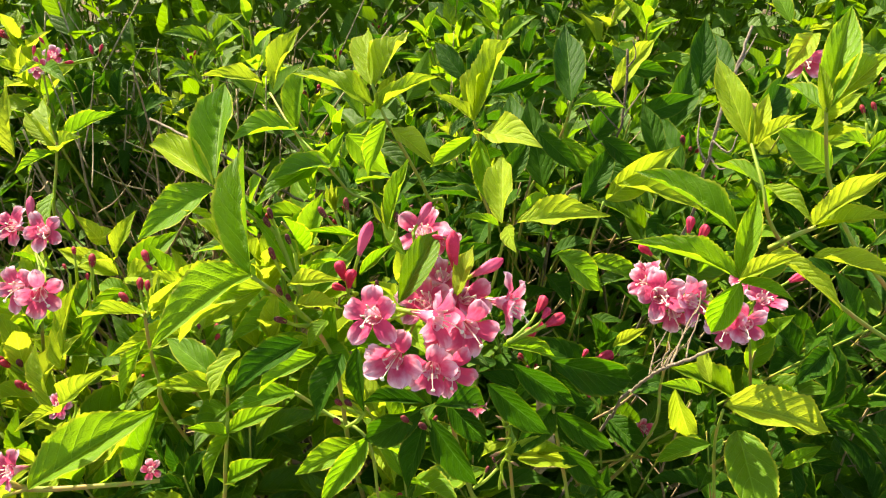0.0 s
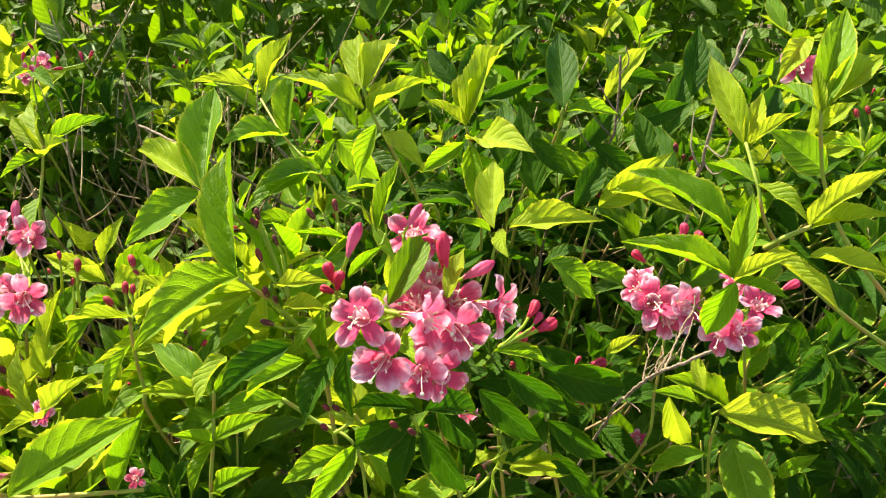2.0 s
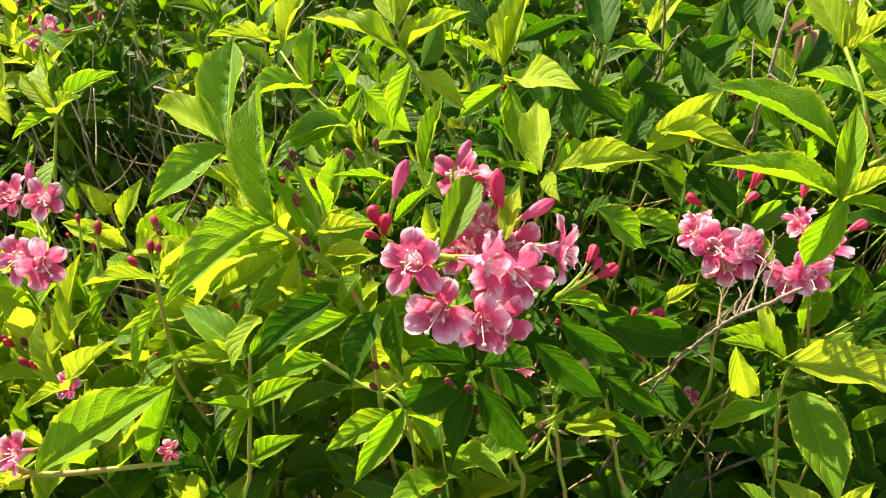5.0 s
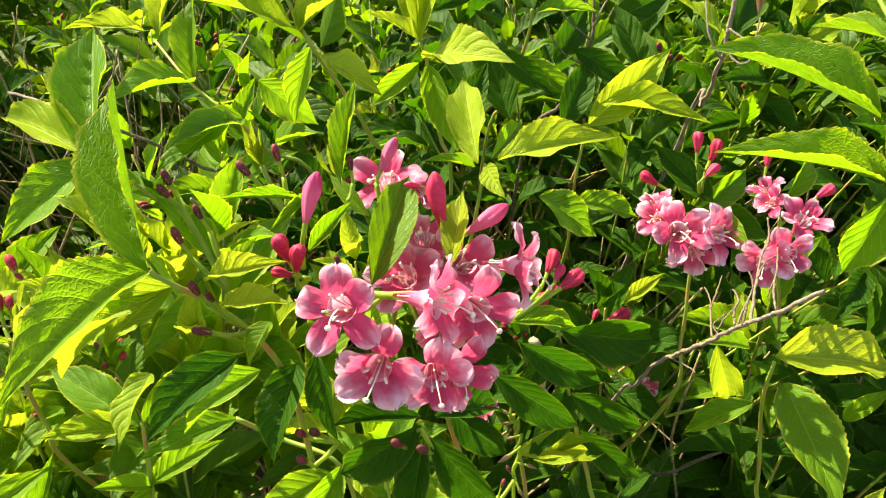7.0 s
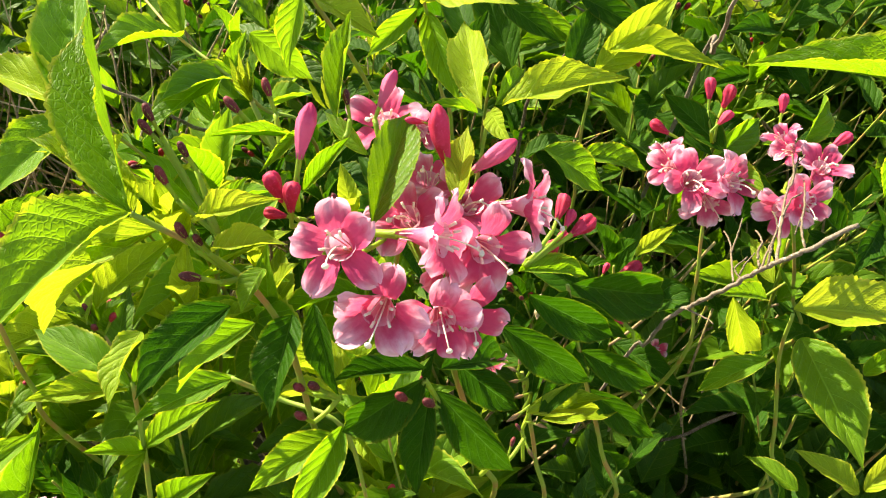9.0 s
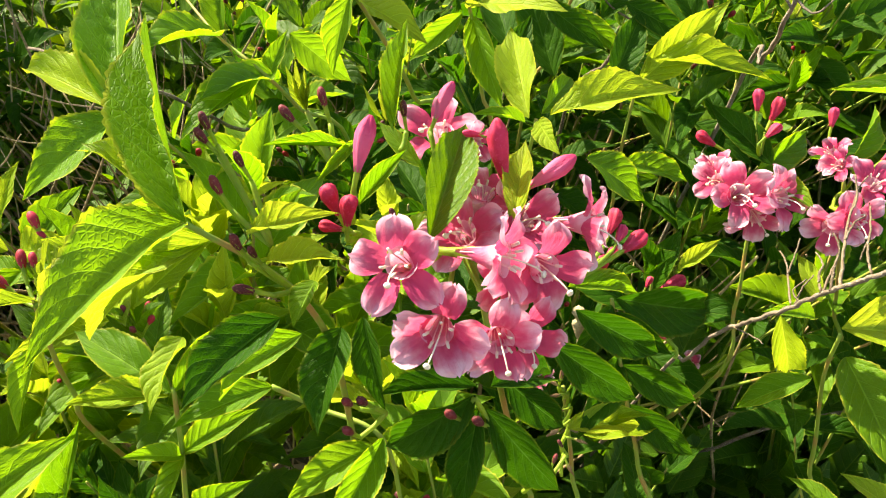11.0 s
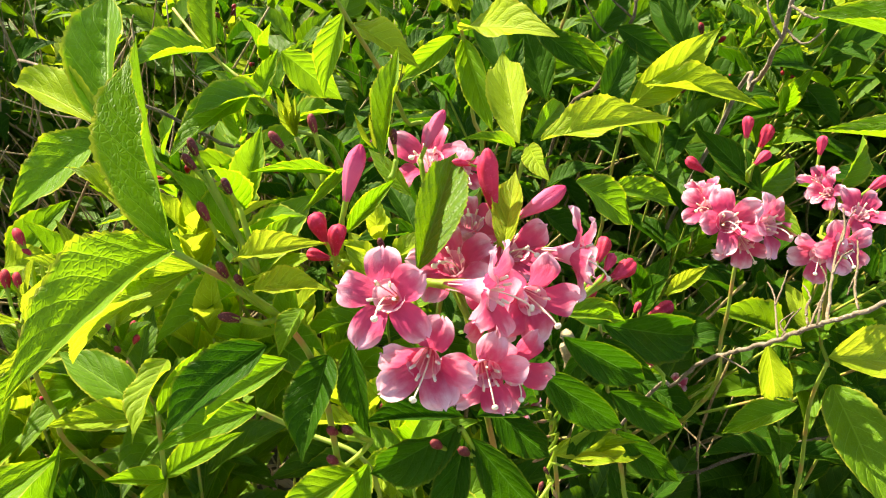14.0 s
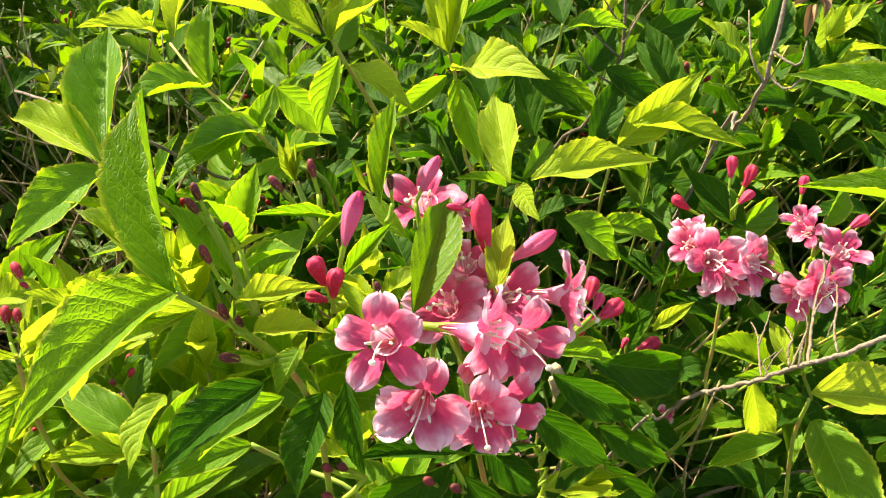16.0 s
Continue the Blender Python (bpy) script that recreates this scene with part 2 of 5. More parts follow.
def leaf_mesh(fold, curl, wave, seed, mat, rows=26):
    """A leaf one unit long from base to tip along y, half as wide, upper face towards z."""
    key = (round(fold, 2), round(curl, 2), round(wave, 2), seed, mat.name, rows)
    if key in _leaf_cache:
        return _leaf_cache[key]
    rng = random.Random(seed * 77 + 5)
    ph = [rng.uniform(0, 6.28) for _ in range(6)]
    twist = rng.uniform(-0.7, 0.7)
    across = (0.0, 0.28, 0.55, 0.76, 0.92, 1.0) if rows > 30 else (0.0, 0.35, 0.7, 0.92, 1.0)
    across = [-q for q in across[:0:-1]] + list(across)
    cols = len(across) - 1
    verts, uvs = [], []
    for r in range(rows + 1):
        v = r / rows
        w = 0.25 * half_width(min(max(v, 0.0), 1.0)) if 0 < r < rows else 0.004
        ang = -curl * (v ** 1.3)
        # the midrib is an arc
        y = v if abs(curl) < 1e-3 else math.sin(curl * v) / curl
        z = 0.0 if abs(curl) < 1e-3 else -(1 - math.cos(curl * v)) / curl
        tooth = 1.0 + (0.030 if r % 2 else -0.022) * (1 if 0.12 < v < 0.93 else 0.3) * (32 / rows)
        for c in range(cols + 1):
            s = across[c]
            x = s * w * (tooth if abs(s) > 0.99 else 1.0)
            a = abs(s)
            side = 0 if s < 0 else 1
            lift = fold * abs(x) * (1.0 - 0.25 * a) + wave * 0.05 * a * a * math.sin(v * (9 + 3 * side) + ph[side]) * min(1.0, w / 0.15)
            # the blade is quilted between the side veins and its margin is crisped
            rel = min(1.0, w / 0.15)
            if rows > 20:
                lift += 0.0055 * math.cos(2 * math.pi * (7.5 * v - 2.1 * a ** 1.15 + 0.08)) * min(1.0, a * 3.0) * rel
            lift += (0.016 * (a - 0.76) / 0.24 * (1 + 0.8 * math.sin(v * 23 + ph[4 + side])) * rel if a > 0.76 else 0.0)
            lift += 0.003 * (1 if r % 2 else -1) * (a > 0.99)
            bend = wave * 0.03 * math.sin(v * 5 + ph[3])
            tw = twist * (v - 0.35)
            x, lift = x * math.cos(tw) - lift * math.sin(tw), x * math.sin(tw) + lift * math.cos(tw)
            verts.append((x * math.cos(0.25 * fold) + bend * 0.6 * v * (1 - v), y - math.sin(ang) * lift * 0.6, z + lift * math.cos(ang)))
            uvs.append(((s + 1) / 2, v))
    # bring the tip onto the y axis at one unit
    mid = rows * (cols + 1) + cols // 2
    ty, tz = verts[mid][1], verts[mid][2]
    ln, th = math.hypot(ty, tz), math.atan2(tz, ty)
    cs, sn = math.cos(-th) / ln, math.sin(-th) / ln
    verts = [(x, y * cs - z * sn, y * sn + z * cs) for x, y, z in verts]
    me = mesh_of("leaf", verts, grid_faces(rows, cols), uvs, [mat])
    _leaf_cache[key] = me
    return me


def child(name, data, thing, m, label=""):
    """Link a mesh as a part under a thing, at the world pose m."""
    ob = new(name, data)
    ob.parent = thing
    ob.matrix_basis = WORLD[thing.name].inverted() @ m
    WORLD[ob.name] = m
    if label:
        ob["label"] = label
    return ob


WORLD = {}


def thing_at(name, place, label, category, group=""):
    ob = new(name)
    ob.location = place
    ob.empty_display_size = 0.02
    WORLD[ob.name] = Matrix.Translation(place)
    return tagged(ob, label, category, group)


def frame_of(y, z_hint):
    y = y.normalized()
    z = z_hint - y * z_hint.dot(y)
    if z.length < 1e-3:
        z = y.orthogonal()
    z.normalize()
    x = y.cross(z)
    return Matrix((x, y, z)).transposed().to_4x4()


LEAF_NO = [0]


def leaf(thing, base, tip, wide=0.42, face="u", fold=0.5, curl=0.35, kind=0, wave=0.5, rows=44):
    """One leaf on a thing, from its base to its tip; wide is its width over its length."""
    LEAF_NO[0] += 1
    wave = wave * 1.9 if kind == 1 else wave
    b, t = Vector(base), Vector(tip)
    d = t - b
    hint = FACES[face] if isinstance(face, str) else Vector(face)
    ln = d.length
    me = leaf_mesh(fold * 1.95, curl * 1.6, wave, LEAF_NO[0] % 7, (LEAF, YOUNG, SHADED_LEAF, OLD_SHADED, DRY)[kind], rows)
    m = Matrix.Translation(b) @ frame_of(d, hint) @ Matrix.Diagonal((ln * wide * 1.52, ln, ln * 0.86, 1))
    return child("leaf", me, thing, m)


def smooth_path(pts, steps=6):
    """Points on a smooth curve through the given ones."""
    p = [Vector(q) for q in pts]
    if len(p) < 3:
        return p
    out = []
    ext = [p[0] * 2 - p[1]] + p + [p[-1] * 2 - p[-2]]
    for i in range(1, len(ext) - 2):
        a, b, c, d = ext[i - 1:i + 3]
        for k in range(steps):
            t = k / steps
            out.append(0.5 * ((2 * b) + (c - a) * t + (2 * a - 5 * b + 4 * c - d) * t * t + (3 * b - a - 3 * c + d) * t ** 3))
    return out + [p[-1]]


def tube_mesh(name, pts, r0, r1, mat, sides=6, nodes=(), rough=0.0, seed=0, v0=0.0, v1=1.0):
    """A tapered tube along pts; nodes are the shares of its length where it swells."""
    rng = random.Random(seed)
    n = len(pts)
    lens = [0.0]
    for a, b in zip(pts, pts[1:]):
        lens.append(lens[-1] + (b - a).length)
    total = lens[-1] or 1.0
    verts, uvs, faces = [], [], []
    ref = Vector((0.3, 0.9, 0.2))
    for i, q in enumerate(pts):
        d = (pts[min(i + 1, n - 1)] - pts[max(i - 1, 0)]).normalized()
        x = (ref - d * ref.dot(d)).normalized()
        y = d.cross(x)
        v = lens[i] / total
        r = r0 + (r1 - r0) * v
        for k in nodes:
            r *= 1 + 0.5 * max(0.0, 1 - abs(v - k) * total / 0.006)
        for s in range(sides):
            t = 2 * math.pi * s / sides
            rr = r * (1 + rng.uniform(-rough, rough))
            verts.append(tuple(q + x * (math.cos(t) * rr) + y * (math.sin(t) * rr)))
            uvs.append((s / sides, v0 + (v1 - v0) * v))
    for i in range(n - 1):
        for s in range(sides):
            e = (s + 1) % sides
            faces.append((i * sides + s, i * sides + e, (i + 1) * sides + e, (i + 1) * sides + s))
    faces.append(tuple(range(sides))[::-1])
    faces.append(tuple((n - 1) * sides + s for s in range(sides)))
    return mesh_of(name, verts, faces, uvs, [mat])


def stem(thing, pts, r0=0.003, r1=0.0012, mat=None, name="stem", v0=0.0, v1=1.0, rough=0.04):
    path = smooth_path(pts)
    if rough > 0.1:
        g = random.Random(len(path))
        path = [q + Vector((g.uniform(-1, 1), g.uniform(-1, 1), g.uniform(-1, 1))) * (r0 * 0.3) for q in path]
    o = WORLD[thing.name].translation
    me = tube_mesh(name, [q - o for q in path], r0, r1, mat or STEM, rough=rough, seed=len(path), v0=v0, v1=v1)
    return child(name, me, thing, Matrix.Translation(o))


def shoot(label, pts, root=None, r1=0.0012, r0=0.0032, name="weigela_shoot", category="shrub shoot", group="shoots of the weigela shrub", mat=None):
    """A shoot with its stem, from the ground to the first point of pts, which run from the top down."""
    top = [Vector(q) for q in pts]
    last = top[-1]
    root = Vector((root[0], root[1], -0.03)) if root else Vector((last.x * 0.9, last.y + 0.30, -0.03))
    run = (last - top[-2]).normalized() if len(top) > 1 else Vector((0, 0.3, -1)).normalized()
    knee = last + run * 0.07 + Vector((0, 0.025, -0.03))
    thing = thing_at(name, (root.x, root.y, 0.0), label, category, group)
    path = [root, knee] + top[::-1]
    stem(thing, path, r0, r1, mat, rough=0.04 if mat is None else 0.12)
    return thing


# petals and flowers: the tube opens along z
def petal_mesh(seed, flare):
    """A broad rounded lobe that rises from the tube's mouth and bends outwards."""
    rng = random.Random(seed)
    rows, cols = 14, 12
    ph = rng.uniform(0, 6)
    skew = rng.uniform(-0.12, 0.12)
    verts, uvs = [], []
    y, z = 0.0043, 0.0155
    step = 0.0142 / rows
    for r in range(rows + 1):
        v = r / rows
        lean = radians(24 + (30 + 44 * flare) * v ** 0.85)
        if r:
            y, z = y + step * math.sin(lean), z + step * math.cos(lean)
        w = 0.0034 + 0.0021 * math.sin(min(1.0, v / 0.62) * math.pi / 2)
        if v > 0.55:
            w *= math.sqrt(max(0.012, 1 - ((v - 0.55) / 0.455) ** 2.3))
        for c in range(cols + 1):
            s = 2 * c / cols - 1
            a = s * s
            cup = 0.0018 * a * (1 - 0.7 * v) * (1.4 - 0.4 * flare) - 0.0024 * a * max(0.0, v - 0.45)
            ripple = (0.0007 * math.sin(s * 5 + ph) + 0.0016 * a * math.sin(v * 8 + ph + (1.7 if s > 0 else 0))) * v
            notch = 0.0006 * max(0.0, v - 0.75) * 4 * math.cos(s * 6 + ph)
            fold = 0.0006 * max(0.0, 1 - 3.0 * abs(s - skew)) * math.sin(v * math.pi) + 0.00035 * math.sin(s * 11 + ph) * math.sin(v * 12 + 2 * ph)
            verts.append((s * w + skew * 0.004 * v * v, y + notch, z + cup + ripple - fold))
            uvs.append(((s + 1) / 2, 0.25 + 0.75 * v))
    return mesh_of("petal", verts, grid_faces(rows, cols), uvs, [PETAL])


def revolve(name, profile, mat, sides=12, bend=0.0, lobes=0, depth=0.0):
    """A round body from (z, radius) pairs along z, bent sideways by bend."""
    top = profile[-1][0]
    verts, uvs, faces = [], [], []
    for z, r in profile:
        q = z / top
        for s in range(sides):
            t = 2 * math.pi * s / sides
            w = lobes * t + 3.2 * q
            rr = r * (1 + depth * (abs(math.cos(w / 2)) * 1.6 - 1.0) if lobes else 1.0)
            verts.append((math.cos(t) * rr + bend * top * q * q, math.sin(t) * rr, z))
            uvs.append((s / sides, q))
    n = len(profile)
    for i in range(n - 1):
        for s in range(sides):
            e = (s + 1) % sides
            faces.append((i * sides + s, i * sides + e, (i + 1) * sides + e, (i + 1) * sides + s))
    if profile[-1][1] < 0.4 * max(r for _, r in profile):
        faces.append(tuple((n - 1) * sides + s for s in range(sides)))
    faces.append(tuple(range(sides))[::-1])
    return mesh_of(name, verts, faces, uvs, [mat])


PETALS = [petal_mesh(i, f) for i, f in enumerate((0.7, 1.0, 1.35, 0.9, 0.3))]
TUBES = [revolve("flower", [(0.0, 0.0011), (0.004, 0.0012), (0.008, 0.0019), (0.012, 0.0032), (0.016, 0.0046), (0.0185, 0.0056)], TUBE, 14, b) for b in (0.0, 0.08, -0.06)]
BUDS = {
    "pink": revolve("bud", [(0, 0.00141), (0.003, 0.00194), (0.007, 0.0029), (0.012, 0.00387), (0.016, 0.00422), (0.02, 0.00352), (0.0225, 0.00229), (0.024, 0.00123), (0.0245, 0.00053)], BUDPINK, 30, 0.05, 5, 0.15),
    "red": revolve("bud", [(0, 0.00123), (0.004, 0.00176), (0.009, 0.00273), (0.014, 0.0037), (0.019, 0.00396), (0.022, 0.00299), (0.0245, 0.00158), (0.0255, 0.00062)], BUD, 30, 0.10, 5, 0.15),
    "knob": revolve("bud", [(0, 0.0014), (0.003, 0.0020), (0.0065, 0.0030), (0.010, 0.0039), (0.013, 0.0038), (0.0150, 0.0027), (0.0158, 0.0011)], BUD, 30, 0.08, 5, 0.24),
    "small": revolve("bud", [(0, 0.0010), (0.002, 0.0014), (0.005, 0.0023), (0.008, 0.0028), (0.0105, 0.0024), (0.0120, 0.0014), (0.0125, 0.0006)], BUDSMALL, 12, 0.06, 5, 0.07),
    "dark": revolve("bud", [(0, 0.0010), (0.002, 0.0015), (0.005, 0.0022), (0.008, 0.0024), (0.0105, 0.0018), (0.0118, 0.0007)], BUDDARK, 12, 0.05, 5, 0.08),
    "dry": revolve("bud", [(0, 0.0010), (0.003, 0.0016), (0.007, 0.0021), (0.011, 0.0013), (0.015, 0.0005)], DRY, 8, 0.15, 4, 0.2),
}


def calyx_mesh():
    verts, uvs, faces = [], [], []
    sides = 10
    for z, r in ((-0.010, 0.0011), (-0.004, 0.0013), (0.0, 0.0014), (0.0025, 0.0017)):
        for s in range(sides):
            t = 2 * math.pi * s / sides
            verts.append((math.cos(t) * r, math.sin(t) * r, z))
            uvs.append((s / sides, z * 60 + 0.6))
    for i in range(3):
        for s in range(sides):
            e = (s + 1) % sides
            faces.append((i * sides + s, i * sides + e, (i + 1) * sides + e, (i + 1) * sides + s))
    for k in range(5):
        t = 2 * math.pi * k / 5
        n = len(verts)
        a, b = 2 * math.pi * (k - 0.36) / 5, 2 * math.pi * (k + 0.36) / 5
        for ang, r, z in ((a, 0.0016, 0.002), (b, 0.0016, 0.002), (t, 0.0030, 0.0085), (t, 0.0022, 0.0045)):
            verts.append((math.cos(ang) * r, math.sin(ang) * r, z))
            uvs.append((0.5, 1.0))
        faces += [(n, n + 3, n + 2), (n + 3, n + 1, n + 2), (n, n + 1, n + 3)]
    return mesh_of("calyx", verts, faces, uvs, [CALYX])


CALYX_MESH = calyx_mesh()


def stamen_mesh():
    pts = [Vector((0.0015, 0, 0.004)), Vector((0.0024, 0, 0.012)), Vector((0.0030, 0, 0.0175)), Vector((0.0036, 0.0003, 0.0200)), Vector((0.0048, 0.0004, 0.0224))]
    me = tube_mesh("stamen", pts[:4] + [pts[3] + Vector((0.0001, 0, 0.0001))], 0.00026, 0.00024, FILAMENT, 5)
    an = tube_mesh("stamen", [pts[3], pts[3].lerp(pts[4], 0.3), pts[3].lerp(pts[4], 0.7), pts[4]], 0.0006, 0.0005, CREAM, 5)
    bm = bmesh.new()
    bm.from_mesh(me)
    n = len(bm.faces)
    bm.from_mesh(an)
    bm.faces.ensure_lookup_table()
    for f in bm.faces[n:]:
        f.material_index = 1
    out = bpy.data.meshes.new("stamen")
    bm.to_mesh(out)
    bm.free()
    out.materials.append(FILAMENT)
    out.materials.append(CREAM)
    return out


def pistil_mesh():
    pts = [Vector((0, 0, 0.004)), Vector((0.0002, 0.0003, 0.014)), Vector((0.0003, -0.0016, 0.0215)), Vector((0.0004, -0.0046, 0.0265)), Vector((0.0004, -0.0074, 0.0285))]
    bm = bmesh.new()
    bm.from_mesh(tube_mesh("pistil", smooth_path(pts, 4), 0.0003, 0.0003, CREAM, 5))
    bmesh.ops.create_uvsphere(bm, u_segments=8, v_segments=6, radius=0.00120, matrix=Matrix.Translation((0.0004, -0.0079, 0.0287)) @ Matrix.Diagonal((1.1, 0.9, 0.75, 1)))
    for f in bm.faces:
        f.smooth = True
    out = bpy.data.meshes.new("pistil")
    bm.to_mesh(out)
    bm.free()
    out.materials.append(CREAM)
    return out


STAMEN, PISTIL = stamen_mesh(), pistil_mesh()
FLOWER_NO = [0]
HINGE = Matrix.Translation((0, 0.0043, 0.0155))


def flower(thing, mouth, axis, size=1.0, spin=0.0, droop=0.0, stamens=True, at_node=None):
    """A funnel flower whose mouth is centred on mouth and opens along axis."""
    FLOWER_NO[0] += 1
    k = FLOWER_NO[0]
    rng = random.Random(k * 13)
    ax = Vector(axis).normalized()
    up = UP - ax * ax.z if abs(ax.z) < 0.97 else Vector((0, 1, 0)) - ax * ax.y
    up.normalize()
    rot = Matrix((up.cross(ax), up, ax)).transposed().to_4x4()
    hang = Matrix.Translation(Vector(mouth) - ax * 0.019 * size) @ rot @ Matrix.Scale(size, 4)
    rot = rot @ Matrix.Rotation(radians(spin), 4, "Z")
    foot = Vector(mouth) - ax * 0.019 * size
    m = Matrix.Translation(foot) @ rot @ Matrix.Scale(size, 4)
    tube = child("flower", TUBES[k % 3], thing, m)
    for i in range(5):
        g = m @ Matrix.Rotation(radians(72 * i + rng.uniform(-7, 7)), 4, "Z") @ HINGE @ Matrix.Rotation(radians(rng.uniform(-20, 10)), 4, "X") @ Matrix.Rotation(radians(rng.uniform(-14, 14)), 4, "Y") @ Matrix.Diagonal((rng.uniform(0.94, 1.18), rng.uniform(0.88, 1.14), 1, 1)) @ HINGE.inverted()
        child("petal", PETALS[(k + i * 2) % 5], tube, g)
    child("calyx", CALYX_MESH, tube, m @ Matrix.Scale(1.0, 4))
    if stamens:
        for i in range(5):
            child("stamen", STAMEN, tube, m @ Matrix.Rotation(radians(72 * i + 36 + rng.uniform(-12, 12)), 4, "Z"))
        child("pistil", PISTIL, tube, hang @ Matrix.Rotation(radians(rng.uniform(-35, 35)), 4, "Z"))
    if at_node:
        o = WORLD[thing.name].translation
        f = foot - ax * 0.008 * size
        q = Vector(at_node)
        me = tube_mesh("flower_stalk", [p - o for p in smooth_path([q, q.lerp(f, 0.5) - ax * 0.004, f], 4)], 0.0011, 0.0010, CALYX, 6, v0=0.85)
        child("flower_stalk", me, thing, Matrix.Translation(o))
    return tube


def bud(thing, foot, tip, sort="small", stalk=None, size=None):
    """A bud from foot to tip, with its calyx, on a stalk that begins at stalk."""
    f, t = Vector(foot), Vector(tip)
    d = t - f
    me = BUDS[sort]
    ln = {"pink": 0.0245, "red": 0.0255, "small": 0.0125, "dark": 0.0118, "dry": 0.015, "knob": 0.0158}[sort]
    sc = d.length / ln
    m = Matrix.Translation(f) @ frame_of(d.orthogonal(), d) @ Matrix.Rotation(LEAF_NO[0] * 1.7, 4, "Z") @ Matrix.Scale(sc, 4)
    b = child("bud", me, thing, m)
    child("calyx", CALYX_MESH, b, m @ Matrix.Scale(1.0 if sort in ("pink", "red") else 0.9, 4))
    if stalk:
        o = WORLD[thing.name].translation
        s, e = Vector(stalk), f - d.normalized() * 0.008 * sc
        me = tube_mesh("bud_stalk", [p - o for p in smooth_path([s, s.lerp(e, 0.5) - d.normalized() * 0.0012, e], 4)], 0.0012, 0.0011, CALYX, 6, v0=0.85)
        child("bud_stalk", me, thing, Matrix.Translation(o))
    return b


# ---- ground ----
def ground():
    n = 90
    verts, uvs = [], []
    for i in range(n + 1):
        for j in range(n + 1):
            s, t = 2 * i / n - 1, 2 * j / n - 1
            x, y = 60 * s ** 3 + 1.2 * s, 0.9 + 60 * t ** 3 + 1.2 * t
            z = 0.02 * noise.noise(Vector((x * 2, y * 2, 0))) + 0.008 * noise.noise(Vector((x * 11, y * 11, 3)))
            verts.append((x, y, z - 0.015))
            uvs.append((s, t))
    ob = new("ground", mesh_of("ground", verts, grid_faces(n, n), uvs, [SOIL]))
    tagged(ob, "dry brown soil with litter under the shrub", "ground", kind="structure")


ground()

# ---- the shoots that stand foremost ----

bush = shoot('flowering weigela shoot with pink funnel flowers and crimson buds', [(0.0065, 0.4331, 0.7188), (0.0125, 0.4336, 0.6804), (0.0201, 0.4378, 0.6288), (0.0371, 0.4684, 0.5238)])
# front leaf: its shade is put in by the darker kind 2 colour
leaf(bush, (-0.0103, 0.4113, 0.7346), (0.0118, 0.4715, 0.7487), 0.38, 'c', 0.55, 0.15, 2, 0.4)
leaf(bush, (0.0235, 0.4233, 0.7320), (0.0340, 0.4558, 0.7478), 0.42, 'l', 0.40, 0.10, 1, 0.5)
leaf(bush, (-0.0186, 0.4514, 0.7590), (-0.0074, 0.5059, 0.7825), 0.22, 'l', 0.50, -0.10, 0, 0.5)
leaf(bush, (-0.0345, 0.4336, 0.7387), (-0.0140, 0.4452, 0.7546), 0.34, 'l', 0.60, 0.20, 0, 0.5)
leaf(bush, (-0.0081, 0.4568, 0.7390), (-0.0242, 0.4761, 0.7516), 0.35, 'c', 0.40, 0.20, 0, 0.5)
leaf(bush, (0.0556, 0.4597, 0.6663), (0.0940, 0.4717, 0.6480), 0.38, 'u', 0.50, 0.30, 0, 0.5)
# kind 3 leaves: the shade under the cluster is put into their colour
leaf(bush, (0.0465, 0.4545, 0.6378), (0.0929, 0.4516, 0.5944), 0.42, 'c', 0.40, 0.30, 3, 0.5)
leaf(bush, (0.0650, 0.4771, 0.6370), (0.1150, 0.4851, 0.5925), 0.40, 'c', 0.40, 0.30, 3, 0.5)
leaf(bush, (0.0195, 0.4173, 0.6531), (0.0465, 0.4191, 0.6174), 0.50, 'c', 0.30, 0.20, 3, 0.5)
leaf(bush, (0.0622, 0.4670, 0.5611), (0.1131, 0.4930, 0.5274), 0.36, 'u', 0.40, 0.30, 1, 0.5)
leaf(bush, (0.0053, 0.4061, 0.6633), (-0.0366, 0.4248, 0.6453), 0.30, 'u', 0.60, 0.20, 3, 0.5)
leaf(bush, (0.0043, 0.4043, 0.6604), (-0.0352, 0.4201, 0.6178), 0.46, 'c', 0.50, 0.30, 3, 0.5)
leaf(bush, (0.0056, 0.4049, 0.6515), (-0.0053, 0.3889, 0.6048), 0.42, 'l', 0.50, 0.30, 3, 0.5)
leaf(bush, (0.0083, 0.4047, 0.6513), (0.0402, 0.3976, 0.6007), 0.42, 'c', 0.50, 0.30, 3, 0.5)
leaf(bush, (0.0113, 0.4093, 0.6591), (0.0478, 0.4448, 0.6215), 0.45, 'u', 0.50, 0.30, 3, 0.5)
bud(bush, (-0.0459, 0.4053, 0.6613), (-0.0494, 0.4017, 0.6688), 'dark', (-0.0328, 0.4101, 0.6499))
bud(bush, (-0.0399, 0.4052, 0.6612), (-0.0435, 0.4015, 0.6687), 'dark', (-0.0328, 0.4101, 0.6499))
bud(bush, (-0.0468, 0.3993, 0.6511), (-0.0503, 0.3958, 0.6588), 'dark', (-0.0328, 0.4101, 0.6499))
bud(bush, (-0.0045, 0.4000, 0.6530), (-0.0091, 0.3965, 0.6608), 'dark', (0.0038, 0.4038, 0.6595))
bud(bush, (0.0065, 0.3978, 0.6495), (0.0017, 0.3944, 0.6573), 'dark', (0.0038, 0.4038, 0.6595))
bud(bush, (0.0285, 0.4156, 0.5916), (0.0229, 0.4140, 0.5985), 'dark', (0.0278, 0.4181, 0.5761))
